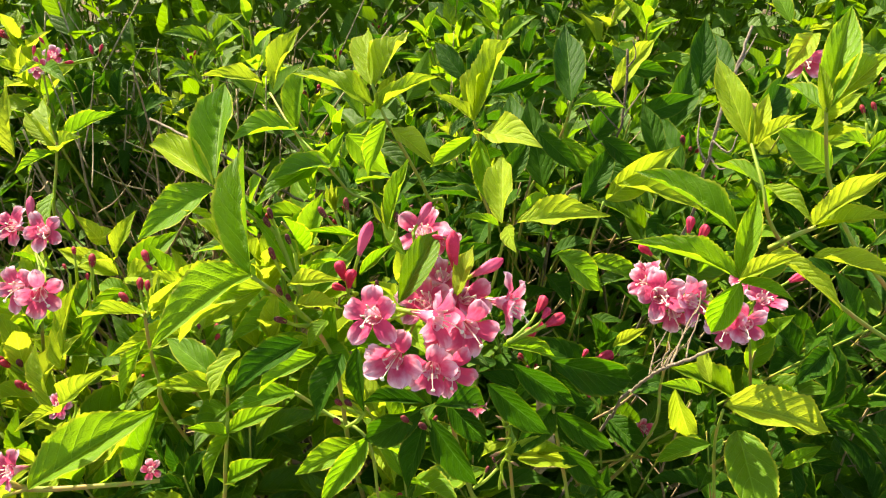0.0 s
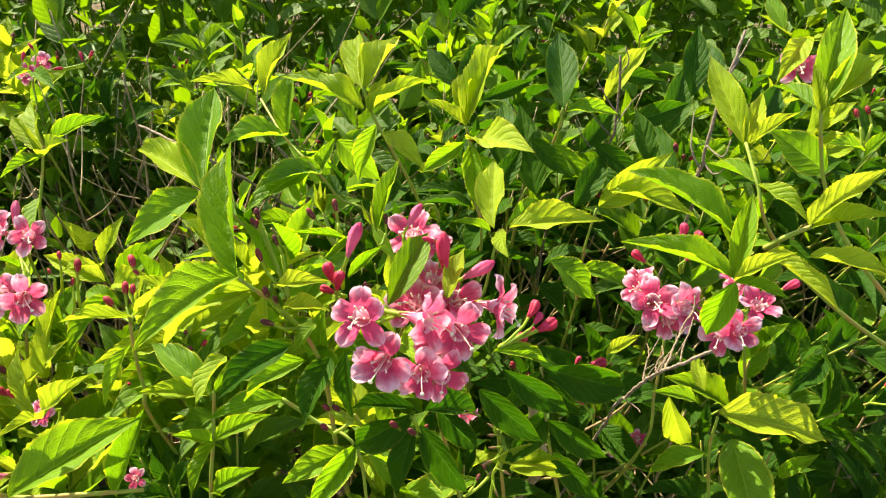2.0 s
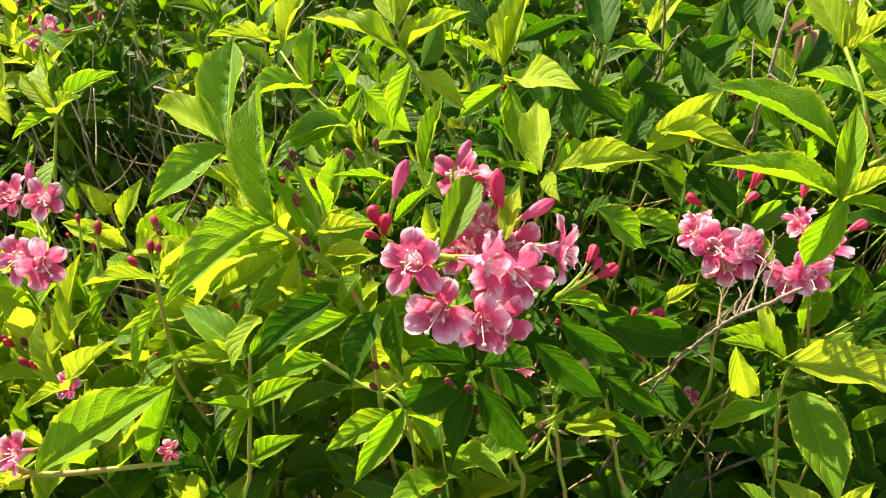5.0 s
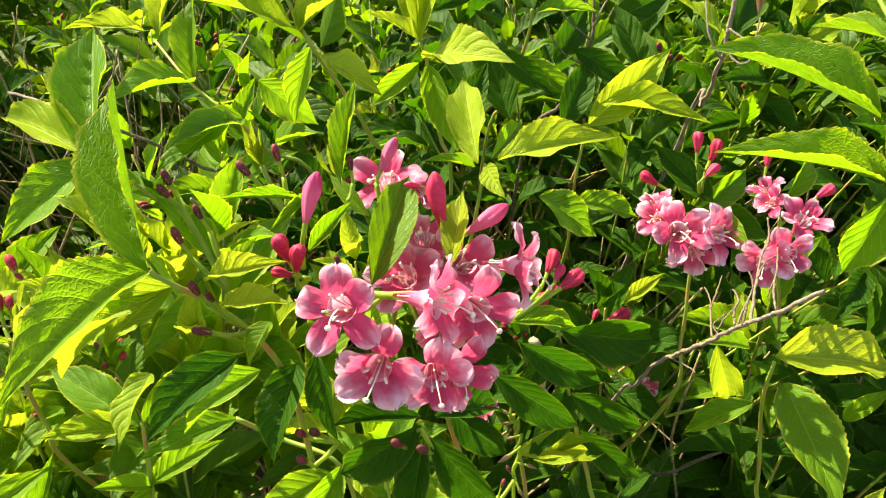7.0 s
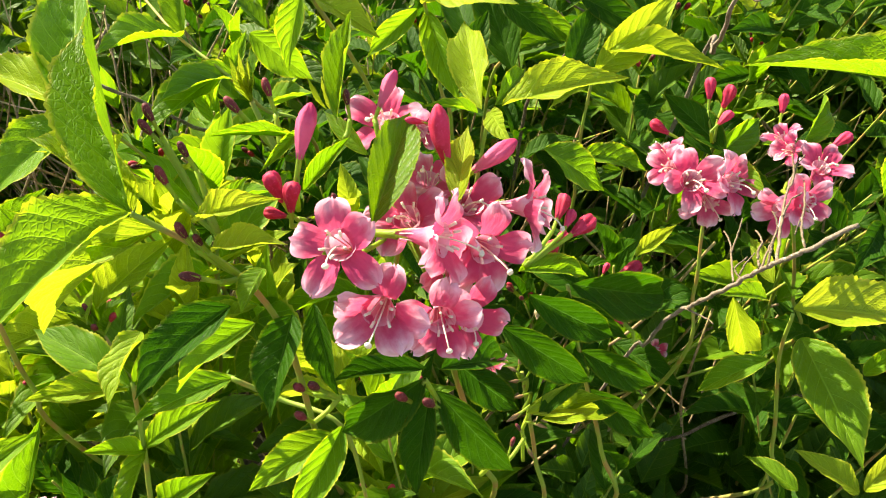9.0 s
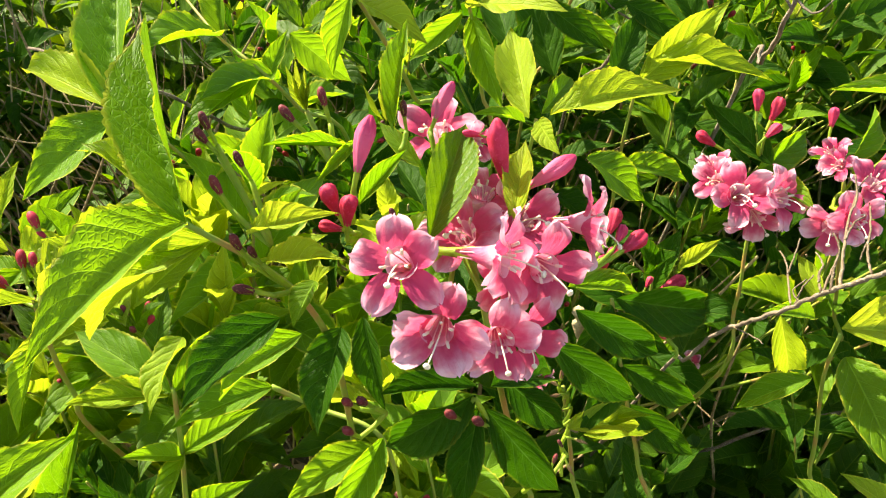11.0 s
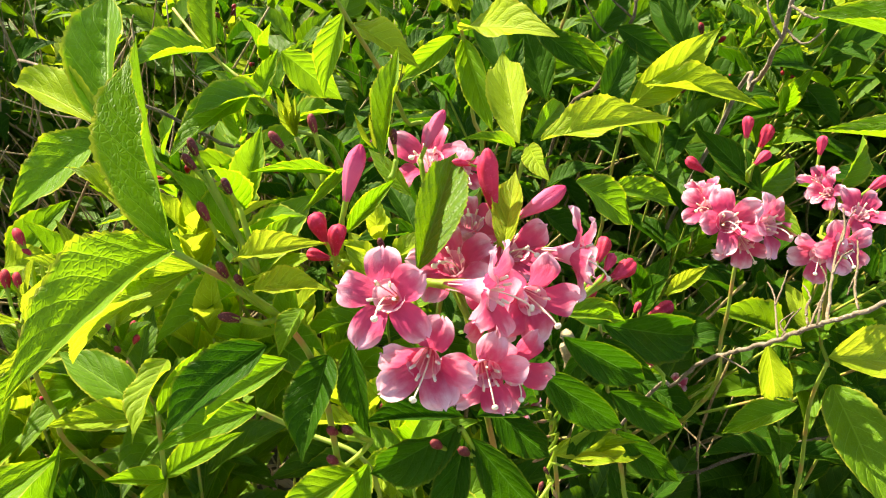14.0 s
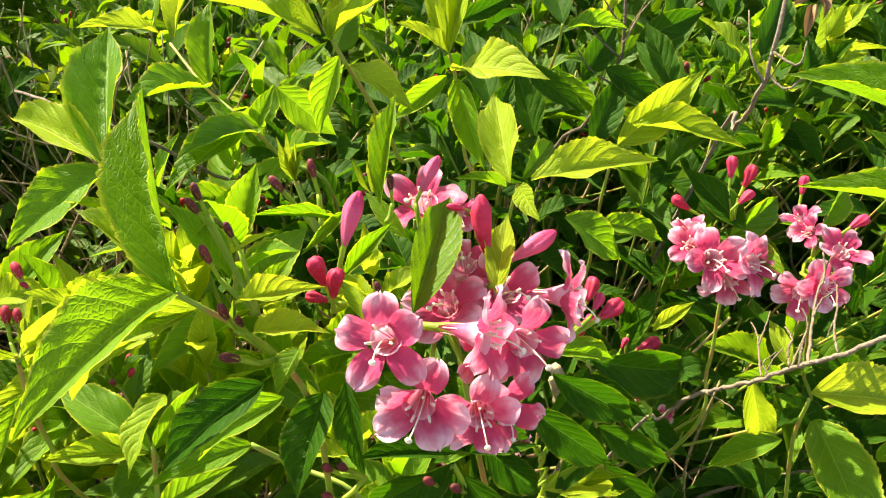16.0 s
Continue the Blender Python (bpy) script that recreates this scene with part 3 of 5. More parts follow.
bud(bush, (0.0468, 0.4374, 0.5698), (0.0492, 0.4402, 0.5746), 'dark', (0.0389, 0.4320, 0.5605))
bud(bush, (0.0548, 0.4482, 0.5685), (0.0523, 0.4506, 0.5726), 'dark', (0.0389, 0.4320, 0.5605))
flower(bush, (-0.0232, 0.3802, 0.7493), (-0.27, -0.69, 0.67), 1.00, 15, at_node=(0.0021, 0.4333, 0.7191))
flower(bush, (-0.0110, 0.3731, 0.7241), (-0.19, -0.93, 0.32), 1.06, -20, at_node=(0.0021, 0.4333, 0.7191))
flower(bush, (0.0096, 0.3749, 0.7152), (-0.04, -0.96, 0.26), 0.95, -10, at_node=(0.0021, 0.4333, 0.7191))
flower(bush, (0.0203, 0.3813, 0.7094), (0.28, -0.89, 0.36), 0.91, -45, at_node=(0.0021, 0.4333, 0.7191))
flower(bush, (0.0143, 0.3851, 0.7434), (0.90, -0.43, 0.09), 1.11, 20, at_node=(-0.0101, 0.3962, 0.7394))
flower(bush, (0.0306, 0.4006, 0.7248), (0.22, -0.92, 0.32), 1.06, -27, at_node=(0.0021, 0.4333, 0.7191))
flower(bush, (0.0569, 0.4320, 0.7195), (0.90, -0.44, 0.09), 1.11, 0, at_node=(0.0021, 0.4333, 0.7191))
flower(bush, (0.0044, 0.4249, 0.7276), (-0.26, -0.40, 0.88), 1.02, 30, at_node=(0.0021, 0.4333, 0.7191))
flower(bush, (0.0149, 0.4458, 0.7316), (0.12, -0.17, 0.98), 0.87, 10, at_node=(0.0021, 0.4333, 0.7191))
flower(bush, (0.0293, 0.4322, 0.7258), (0.28, -0.49, 0.82), 1.03, 0, at_node=(0.0021, 0.4333, 0.7191))
flower(bush, (0.0189, 0.4345, 0.7195), (-0.05, -0.67, 0.74), 0.97, 40, at_node=(0.0021, 0.4333, 0.7191))
flower(bush, (0.0178, 0.4036, 0.7188), (-0.00, -1.00, 0.09), 0.99, 36, at_node=(0.0021, 0.4333, 0.7191))
flower(bush, (0.0010, 0.4891, 0.7372), (-0.16, -0.37, 0.92), 1.09, 0, at_node=(0.0046, 0.4528, 0.7324))
flower(bush, (0.0172, 0.4822, 0.7340), (0.21, -0.94, 0.28), 0.62, 0, at_node=(0.0046, 0.4528, 0.7324))
flower(bush, (0.0383, 0.4381, 0.6296), (0.54, -0.76, -0.35), 0.60, 30, at_node=(0.0021, 0.4333, 0.7191))
bud(bush, (-0.0336, 0.4271, 0.7570), (-0.0275, 0.4346, 0.7757), 'pink', (-0.0376, 0.4304, 0.7331))
bud(bush, (-0.0010, 0.4664, 0.7552), (0.0067, 0.4719, 0.7686), 'pink', (0.0002, 0.4530, 0.7327))
bud(bush, (0.0231, 0.4385, 0.7381), (0.0181, 0.4473, 0.7626), 'red', (0.0218, 0.4326, 0.7280))
bud(bush, (0.0331, 0.4420, 0.7342), (0.0514, 0.4427, 0.7456), 'pink', (0.0268, 0.4365, 0.7249))
bud(bush, (-0.0419, 0.4226, 0.7426), (-0.0463, 0.4239, 0.7546), 'knob', (-0.0359, 0.4282, 0.7294))
bud(bush, (-0.0390, 0.4162, 0.7417), (-0.0375, 0.4170, 0.7538), 'knob', (-0.0359, 0.4282, 0.7294))
bud(bush, (-0.0412, 0.4194, 0.7378), (-0.0493, 0.4207, 0.7407), 'knob', (-0.0359, 0.4282, 0.7294))
bud(bush, (-0.0213, 0.4130, 0.7432), (-0.0233, 0.4139, 0.7487), 'dark', (-0.0172, 0.4231, 0.7310))
bud(bush, (-0.0137, 0.4581, 0.7606), (-0.0141, 0.4599, 0.7677), 'dark', (-0.0165, 0.4519, 0.7501))
bud(bush, (0.0167, 0.4574, 0.7502), (0.0088, 0.4545, 0.7549), 'red', (0.0202, 0.4511, 0.7396))
bud(bush, (0.0791, 0.4791, 0.6799), (0.0859, 0.4887, 0.6863), 'knob', (0.0597, 0.4608, 0.6683))
bud(bush, (0.0852, 0.4747, 0.6726), (0.0992, 0.4822, 0.6755), 'knob', (0.0597, 0.4608, 0.6683))
bud(bush, (0.0771, 0.4738, 0.6709), (0.0847, 0.4792, 0.6704), 'knob', (0.0597, 0.4608, 0.6683))
bud(bush, (0.0828, 0.4769, 0.6762), (0.0886, 0.4845, 0.6793), 'knob', (0.0597, 0.4608, 0.6683))
bud(bush, (0.0674, 0.4710, 0.6660), (0.0796, 0.4770, 0.6666), 'knob', (0.0597, 0.4608, 0.6683))
bud(bush, (0.1387, 0.5488, 0.5827), (0.1546, 0.5515, 0.5874), 'knob', (0.1157, 0.5284, 0.5872))
bud(bush, (0.1292, 0.5502, 0.5849), (0.1330, 0.5535, 0.5905), 'knob', (0.1157, 0.5284, 0.5872))
bud(bush, (0.1329, 0.5187, 0.5710), (0.1220, 0.5256, 0.5824), 'knob', (0.1372, 0.5120, 0.5597))

bush = shoot('leafy weigela side shoot with slender maroon buds', [(-0.0949, 0.4167, 0.7484), (-0.0878, 0.4180, 0.7409), (-0.0732, 0.4202, 0.7252), (-0.0603, 0.4243, 0.7029), (-0.0524, 0.4350, 0.6622), (-0.0529, 0.4700, 0.5644)])
leaf(bush, (-0.0938, 0.4129, 0.7514), (-0.1075, 0.4851, 0.8015), 0.33, 'l', 0.62, 0.12, 0, 0.4)
leaf(bush, (-0.0960, 0.4169, 0.7491), (-0.1358, 0.3544, 0.7421), 0.50, 'u', 0.58, 0.35, 0, 0.5)
leaf(bush, (-0.0980, 0.4220, 0.7482), (-0.1369, 0.4588, 0.7624), 0.22, 'u', 0.70, 0.30, 1, 0.5)
leaf(bush, (-0.0890, 0.4217, 0.7372), (-0.1546, 0.4447, 0.6769), 0.28, 'u', 0.50, 0.40, 1, 0.5)
leaf(bush, (-0.0861, 0.4215, 0.7370), (-0.1247, 0.4355, 0.7208), 0.30, 'u', 0.40, 0.20, 0, 0.5)
leaf(bush, (-0.0751, 0.4178, 0.7408), (-0.0407, 0.4073, 0.7530), 0.34, 'u', 0.50, 0.20, 1, 0.5)
leaf(bush, (-0.0679, 0.4262, 0.7354), (-0.0542, 0.4339, 0.7486), 0.55, 'l', 0.40, 0.20, 0, 0.5)
leaf(bush, (-0.0690, 0.4122, 0.7315), (-0.0400, 0.3948, 0.7418), 0.42, 'u', 0.50, 0.30, 1, 0.5)
leaf(bush, (-0.0547, 0.4240, 0.7122), (-0.0632, 0.4034, 0.7068), 0.62, 'l', 0.50, 0.20, 0, 0.5)
# kind 3 again: lower leaves carry shade in their colour
leaf(bush, (-0.0699, 0.4213, 0.6976), (-0.1154, 0.4124, 0.6623), 0.50, 'u', 0.45, 0.40, 3, 0.5)
leaf(bush, (-0.0476, 0.4295, 0.6824), (-0.0607, 0.3963, 0.6556), 0.62, 'l', 0.50, 0.25, 3, 0.5)
leaf(bush, (-0.0382, 0.4313, 0.6856), (-0.0328, 0.4101, 0.6499), 0.42, 'l', 0.40, 0.25, 3, 0.5)
leaf(bush, (-0.0655, 0.4407, 0.6716), (-0.1106, 0.4499, 0.6277), 0.42, 'u', 0.50, 0.30, 0, 0.5)
leaf(bush, (-0.0355, 0.4533, 0.7523), (-0.0692, 0.4513, 0.7582), 0.15, 'u', 0.50, 0.20, 0, 0.5)
leaf(bush, (-0.0331, 0.4549, 0.7549), (-0.0506, 0.4385, 0.7466), 0.25, 'c', 0.40, 0.20, 0, 0.5)
bud(bush, (-0.0858, 0.4460, 0.7686), (-0.0883, 0.4472, 0.7764), 'dark', (-0.0684, 0.4236, 0.7311))
bud(bush, (-0.0867, 0.4437, 0.7646), (-0.0909, 0.4443, 0.7715), 'dark', (-0.0684, 0.4236, 0.7311))
bud(bush, (-0.0840, 0.4338, 0.7480), (-0.0873, 0.4353, 0.7564), 'dark', (-0.0684, 0.4236, 0.7311))
bud(bush, (-0.0750, 0.4385, 0.7561), (-0.0777, 0.4393, 0.7633), 'dark', (-0.0684, 0.4236, 0.7311))
bud(bush, (-0.0777, 0.4149, 0.7359), (-0.0804, 0.4140, 0.7441), 'dark', (-0.0630, 0.4204, 0.7120))
bud(bush, (-0.0727, 0.4134, 0.7333), (-0.0746, 0.4114, 0.7398), 'dark', (-0.0630, 0.4204, 0.7120))
bud(bush, (-0.0740, 0.4071, 0.7227), (-0.0813, 0.4046, 0.7281), 'dark', (-0.0630, 0.4204, 0.7120))
bud(bush, (-0.0561, 0.4638, 0.7599), (-0.0619, 0.4658, 0.7670), 'dark', (-0.0429, 0.4542, 0.7438))
bud(bush, (-0.0439, 0.4661, 0.7639), (-0.0456, 0.4687, 0.7722), 'dark', (-0.0429, 0.4542, 0.7438))
leaf(bush, (-0.0514, 0.4661, 0.7638), (-0.0574, 0.4710, 0.7817), 0.26, 'l', 0.50, -0.20, 1, 0.5)
leaf(bush, (-0.0514, 0.4661, 0.7638), (-0.0535, 0.4719, 0.7833), 0.26, 'l', 0.50, -0.20, 1, 0.5)
leaf(bush, (-0.0514, 0.4661, 0.7638), (-0.0503, 0.4698, 0.7798), 0.26, 'l', 0.50, -0.20, 1, 0.5)
leaf(bush, (-0.0514, 0.4661, 0.7638), (-0.0487, 0.4674, 0.7758), 0.26, 'l', 0.50, -0.20, 1, 0.5)
stem(bush, [(-0.0429, 0.4542, 0.7438), (-0.0481, 0.4611, 0.7553), (-0.0514, 0.4661, 0.7638)], 0.0016, 0.0010, STEM, 'side_stem', 0.75, 1.00)
leaf(bush, (-0.0218, 0.4581, 0.7606), (-0.0285, 0.4638, 0.7740), 0.16, 'l', 0.50, 0.20, 1, 0.5)
leaf(bush, (-0.0207, 0.4581, 0.7605), (-0.0226, 0.4633, 0.7733), 0.14, 'l', 0.50, -0.20, 1, 0.5)

bush = shoot('weigela shoot with pale pink flowers and crimson buds beside dead twigs', [(0.2150, 0.6026, 0.6158), (0.2098, 0.5888, 0.5728), (0.2086, 0.5852, 0.5275)])
flower(bush, (0.1819, 0.5900, 0.6320), (-0.57, -0.34, 0.75), 0.95, 10, at_node=(0.2156, 0.6101, 0.6089))
flower(bush, (0.1905, 0.5723, 0.6317), (-0.16, -0.76, 0.63), 1.25, 20, at_node=(0.2156, 0.6101, 0.6089))
flower(bush, (0.2151, 0.5696, 0.6284), (0.40, -0.70, 0.59), 1.25, 5, at_node=(0.2156, 0.6101, 0.6089))
flower(bush, (0.2039, 0.5738, 0.6120), (-0.05, -1.00, 0.04), 1.05, 36, at_node=(0.2156, 0.6101, 0.6089))
flower(bush, (0.1869, 0.6076, 0.6332), (-0.31, 0.10, 0.95), 0.75, 30, at_node=(0.2156, 0.6101, 0.6089))
bud(bush, (0.2260, 0.6400, 0.6497), (0.2286, 0.6473, 0.6620), 'knob', (0.2264, 0.6242, 0.6229))
bud(bush, (0.2327, 0.6321, 0.6462), (0.2409, 0.6391, 0.6582), 'knob', (0.2264, 0.6242, 0.6229))
bud(bush, (0.2262, 0.6225, 0.6397), (0.2362, 0.6264, 0.6465), 'knob', (0.2264, 0.6242, 0.6229))
bud(bush, (0.1940, 0.6260, 0.6354), (0.1822, 0.6303, 0.6423), 'knob', (0.2086, 0.6151, 0.6172))
leaf(bush, (0.2321, 0.6173, 0.6213), (0.2044, 0.6663, 0.6447), 0.46, 'c', 0.40, 0.20, 3, 0.5)
leaf(bush, (0.2197, 0.5957, 0.6238), (0.2340, 0.5595, 0.6218), 0.50, 'u', 0.40, 0.30, 0, 0.5)
leaf(bush, (0.2243, 0.6229, 0.6110), (0.2775, 0.6620, 0.6189), 0.42, 'c', 0.40, 0.20, 0, 0.5)
leaf(bush, (0.1590, 0.5738, 0.5761), (0.1865, 0.5786, 0.5944), 0.42, 'u', 0.50, 0.30, 1, 0.5)

bush = shoot('weigela shoot with small pink flowers and dark leaves', [(0.2800, 0.6097, 0.6092), (0.2859, 0.6088, 0.5686), (0.3014, 0.6111, 0.4941)])
flower(bush, (0.2675, 0.6122, 0.6297), (-0.53, 0.03, 0.85), 0.80, 0, at_node=(0.2853, 0.6142, 0.5972))
flower(bush, (0.2638, 0.5951, 0.6309), (-0.80, -0.36, 0.48), 0.75, 20, at_node=(0.2853, 0.6142, 0.5972))
flower(bush, (0.2727, 0.5689, 0.6325), (0.15, -0.35, 0.93), 1.05, 0, at_node=(0.2853, 0.6142, 0.5972))
flower(bush, (0.2405, 0.5512, 0.6161), (-0.63, -0.75, 0.18), 1.05, 40, at_node=(0.2853, 0.6142, 0.5972))
flower(bush, (0.2522, 0.5474, 0.6219), (-0.04, -0.95, 0.32), 1.05, 15, at_node=(0.2853, 0.6142, 0.5972))
bud(bush, (0.2730, 0.6278, 0.6396), (0.2765, 0.6341, 0.6503), 'knob', (0.2822, 0.6239, 0.6135))
bud(bush, (0.3191, 0.6312, 0.6068), (0.3327, 0.6350, 0.6135), 'knob', (0.3067, 0.6213, 0.5899))
leaf(bush, (0.2842, 0.6151, 0.6184), (0.3159, 0.6512, 0.6405), 0.42, 'r', 0.50, 0.30, 0, 0.5)
leaf(bush, (0.2783, 0.6241, 0.6138), (0.2644, 0.6353, 0.6129), 0.40, 'u', 0.50, 0.30, 0, 0.5)

bush = shoot('yellow-green weigela shoot with large serrated leaves', [(0.2338, 0.5059, 0.5707), (0.2375, 0.5139, 0.5253), (0.2564, 0.5254, 0.4274)])
leaf(bush, (0.2346, 0.5076, 0.5735), (0.3362, 0.5259, 0.5275), 0.46, 'u', 0.40, 0.30, 1, 0.5)
leaf(bush, (0.2609, 0.5310, 0.5251), (0.2648, 0.4470, 0.4914), 0.58, 'c', 0.30, 0.20, 0, 0.3)
leaf(bush, (0.2375, 0.4152, 0.5157), (0.2070, 0.4378, 0.5337), 0.46, 'u', 0.40, 0.30, 1, 0.5)
leaf(bush, (0.2410, 0.4158, 0.5167), (0.2702, 0.4283, 0.5383), 0.46, 'u', 0.40, 0.30, 1, 0.5)
leaf(bush, (0.2129, 0.4316, 0.5037), (0.1912, 0.4581, 0.5089), 0.46, 'u', 0.40, 0.30, 0, 0.5)
leaf(bush, (0.2934, 0.5046, 0.5105), (0.3175, 0.4991, 0.5408), 0.42, 'u', 0.40, 0.30, 0, 0.5)
leaf(bush, (0.2235, 0.5164, 0.5881), (0.2205, 0.5473, 0.6010), 0.45, 'l', 0.40, 0.20, 1, 0.5)
leaf(bush, (0.1936, 0.5065, 0.5907), (0.2204, 0.5255, 0.5249), 0.36, 'l', 0.40, 0.30, 1, 0.5)
leaf(bush, (0.2137, 0.5044, 0.5874), (0.1783, 0.5007, 0.6002), 0.42, 'u', 0.50, 0.30, 0, 0.5)
leaf(bush, (0.2408, 0.5289, 0.5114), (0.2046, 0.5495, 0.4672), 0.42, 'u', 0.40, 0.30, 0, 0.5)

bush = shoot('young yellow-green weigela shoot without flowers', [(0.0647, 0.5789, 0.6911), (0.0623, 0.5807, 0.6745), (0.0579, 0.5984, 0.6258)])
leaf(bush, (0.0717, 0.5752, 0.6948), (0.1401, 0.5605, 0.7104), 0.44, 'u', 0.45, 0.25, 1, 0.5)
leaf(bush, (0.0607, 0.5794, 0.6919), (0.0635, 0.6522, 0.7167), 0.40, 'l', 0.40, 0.15, 1, 0.5)
leaf(bush, (0.0638, 0.5695, 0.6949), (0.0692, 0.5377, 0.6903), 0.50, 'l', 0.40, 0.20, 1, 0.5)
leaf(bush, (0.0575, 0.5740, 0.6925), (0.0267, 0.5733, 0.7006), 0.34, 'u', 0.50, 0.30, 0, 0.5)
leaf(bush, (0.0718, 0.5980, 0.6842), (0.1003, 0.6440, 0.6838), 0.40, 'c', 0.40, 0.20, 0, 0.5)

bush = shoot('weigela shoot with pale ribbed leaves', [(0.1611, 0.6933, 0.6502), (0.1546, 0.6923, 0.6092), (0.1545, 0.7012, 0.5655)])
leaf(bush, (0.1632, 0.6942, 0.6518), (0.2244, 0.7011, 0.7038), 0.46, 'c', 0.30, 0.20, 1, 0.5)
leaf(bush, (0.1708, 0.6924, 0.6686), (0.2409, 0.6537, 0.6632), 0.34, 'u', 0.50, 0.30, 1, 0.5)
leaf(bush, (0.1537, 0.6816, 0.6500), (0.1254, 0.6751, 0.6386), 0.50, 'u', 0.50, 0.30, 1, 0.5)
leaf(bush, (0.1184, 0.6607, 0.6143), (0.1639, 0.6596, 0.5739), 0.72, 'u', 0.25, 0.20, 0, 0.5)
leaf(bush, (0.1484, 0.6736, 0.5972), (0.2041, 0.6817, 0.5726), 0.50, 'u', 0.40, 0.30, 0, 0.5)

bush = shoot('yellow-tipped weigela shoot with an orange stem', [(-0.0408, 0.6246, 0.7863), (-0.0323, 0.6264, 0.7599), (-0.0124, 0.6307, 0.7184), (0.0014, 0.6517, 0.6756)])
leaf(bush, (-0.0404, 0.6257, 0.7685), (-0.1077, 0.6574, 0.7817), 0.36, 'u', 0.50, 0.30, 1, 0.5)
leaf(bush, (-0.0363, 0.6241, 0.7657), (0.0116, 0.6133, 0.7973), 0.36, 'u', 0.50, 0.35, 1, 0.5)
leaf(bush, (-0.0416, 0.6242, 0.7856), (-0.0479, 0.6956, 0.8079), 0.36, 'l', 0.50, 0.10, 1, 0.5)
leaf(bush, (-0.0388, 0.6232, 0.7839), (-0.0153, 0.7034, 0.8019), 0.36, 'l', 0.50, 0.10, 1, 0.5)
leaf(bush, (-0.0350, 0.6236, 0.7650), (-0.0231, 0.6491, 0.7886), 0.40, 'l', 0.40, 0.20, 1, 0.5)
leaf(bush, (-0.0270, 0.6259, 0.7493), (0.0078, 0.5933, 0.7342), 0.45, 'u', 0.40, 0.30, 1, 0.5)
leaf(bush, (-0.0312, 0.6290, 0.7546), (-0.0466, 0.6243, 0.7071), 0.45, 'l', 0.40, 0.30, 0, 0.5)

bush = shoot('weigela shoot with bright folded leaves', [(0.0404, 0.6936, 0.7273), (0.0450, 0.6936, 0.7078), (0.0512, 0.6969, 0.6546)])
leaf(bush, (0.0436, 0.6972, 0.7138), (0.0947, 0.6364, 0.7297), 0.52, 'u', 0.35, 0.30, 1, 0.5)
leaf(bush, (0.0404, 0.6936, 0.7273), (0.0785, 0.8080, 0.7642), 0.28, 'l', 0.60, 0.20, 1, 0.5)
leaf(bush, (0.0404, 0.6936, 0.7273), (0.0066, 0.7055, 0.7469), 0.36, 'u', 0.50, 0.30, 1, 0.5)
leaf(bush, (0.0381, 0.6959, 0.7313), (0.0464, 0.7679, 0.7547), 0.28, 'l', 0.50, 0.20, 1, 0.5)
leaf(bush, (0.0450, 0.6948, 0.7098), (0.0604, 0.6624, 0.6555), 0.40, 'l', 0.40, 0.30, 0, 0.5)
leaf(bush, (0.0389, 0.6960, 0.7117), (0.0019, 0.7003, 0.6792), 0.42, 'c', 0.40, 0.30, 0, 0.5)

bush = shoot('weigela shoot with a slanting green stem and broad leaves', [(-0.1679, 0.8479, 0.6902), (-0.1361, 0.7913, 0.6736), (-0.1067, 0.7589, 0.6587), (-0.0822, 0.7610, 0.6234)])
leaf(bush, (-0.1361, 0.7913, 0.6736), (-0.1813, 0.7215, 0.6925), 0.55, 'u', 0.45, 0.30, 0, 0.5)
leaf(bush, (-0.1687, 0.8687, 0.6861), (-0.1463, 0.9428, 0.7329), 0.34, 'l', 0.55, 0.20, 1, 0.5)
leaf(bush, (-0.1803, 0.8717, 0.6910), (-0.2438, 0.8666, 0.7009), 0.40, 'u', 0.50, 0.30, 1, 0.5)
leaf(bush, (-0.1349, 0.8007, 0.6700), (-0.1301, 0.8559, 0.7239), 0.44, 'l', 0.55, 0.20, 0, 0.5)
leaf(bush, (-0.1037, 0.7720, 0.6417), (-0.0832, 0.7816, 0.6778), 0.48, 'l', 0.30, 0.10, 0, 0.5)
leaf(bush, (-0.0807, 0.7708, 0.6792), (-0.0394, 0.7690, 0.6376), 0.62, 'c', 0.35, 0.20, 0, 0.5)
leaf(bush, (-0.0973, 0.7655, 0.6503), (-0.1463, 0.7118, 0.6571), 0.55, 'u', 0.35, 0.30, 0, 0.5)
leaf(bush, (-0.1067, 0.7563, 0.6542), (-0.1610, 0.6992, 0.6356), 0.50, 'u', 0.35, 0.30, 0, 0.5)

bush = shoot('weigela shoot with tall upright green leaves', [(-0.1808, 0.6559, 0.6799), (-0.1648, 0.6579, 0.6639), (-0.1423, 0.6665, 0.6198), (-0.1289, 0.6678, 0.5438)])
leaf(bush, (-0.1808, 0.6559, 0.6799), (-0.1947, 0.7775, 0.7280), 0.38, 'c', 0.50, 0.12, 0, 0.3)
leaf(bush, (-0.1817, 0.6552, 0.6787), (-0.2475, 0.6322, 0.6389), 0.62, 'u', 0.35, 0.25, 0, 0.5)
leaf(bush, (-0.1831, 0.6566, 0.6810), (-0.2613, 0.7386, 0.6808), 0.34, 'u', 0.50, 0.30, 1, 0.5)
leaf(bush, (-0.1601, 0.6567, 0.6619), (-0.1577, 0.5941, 0.6545), 0.34, 'l', 0.40, 0.20, 1, 0.5)

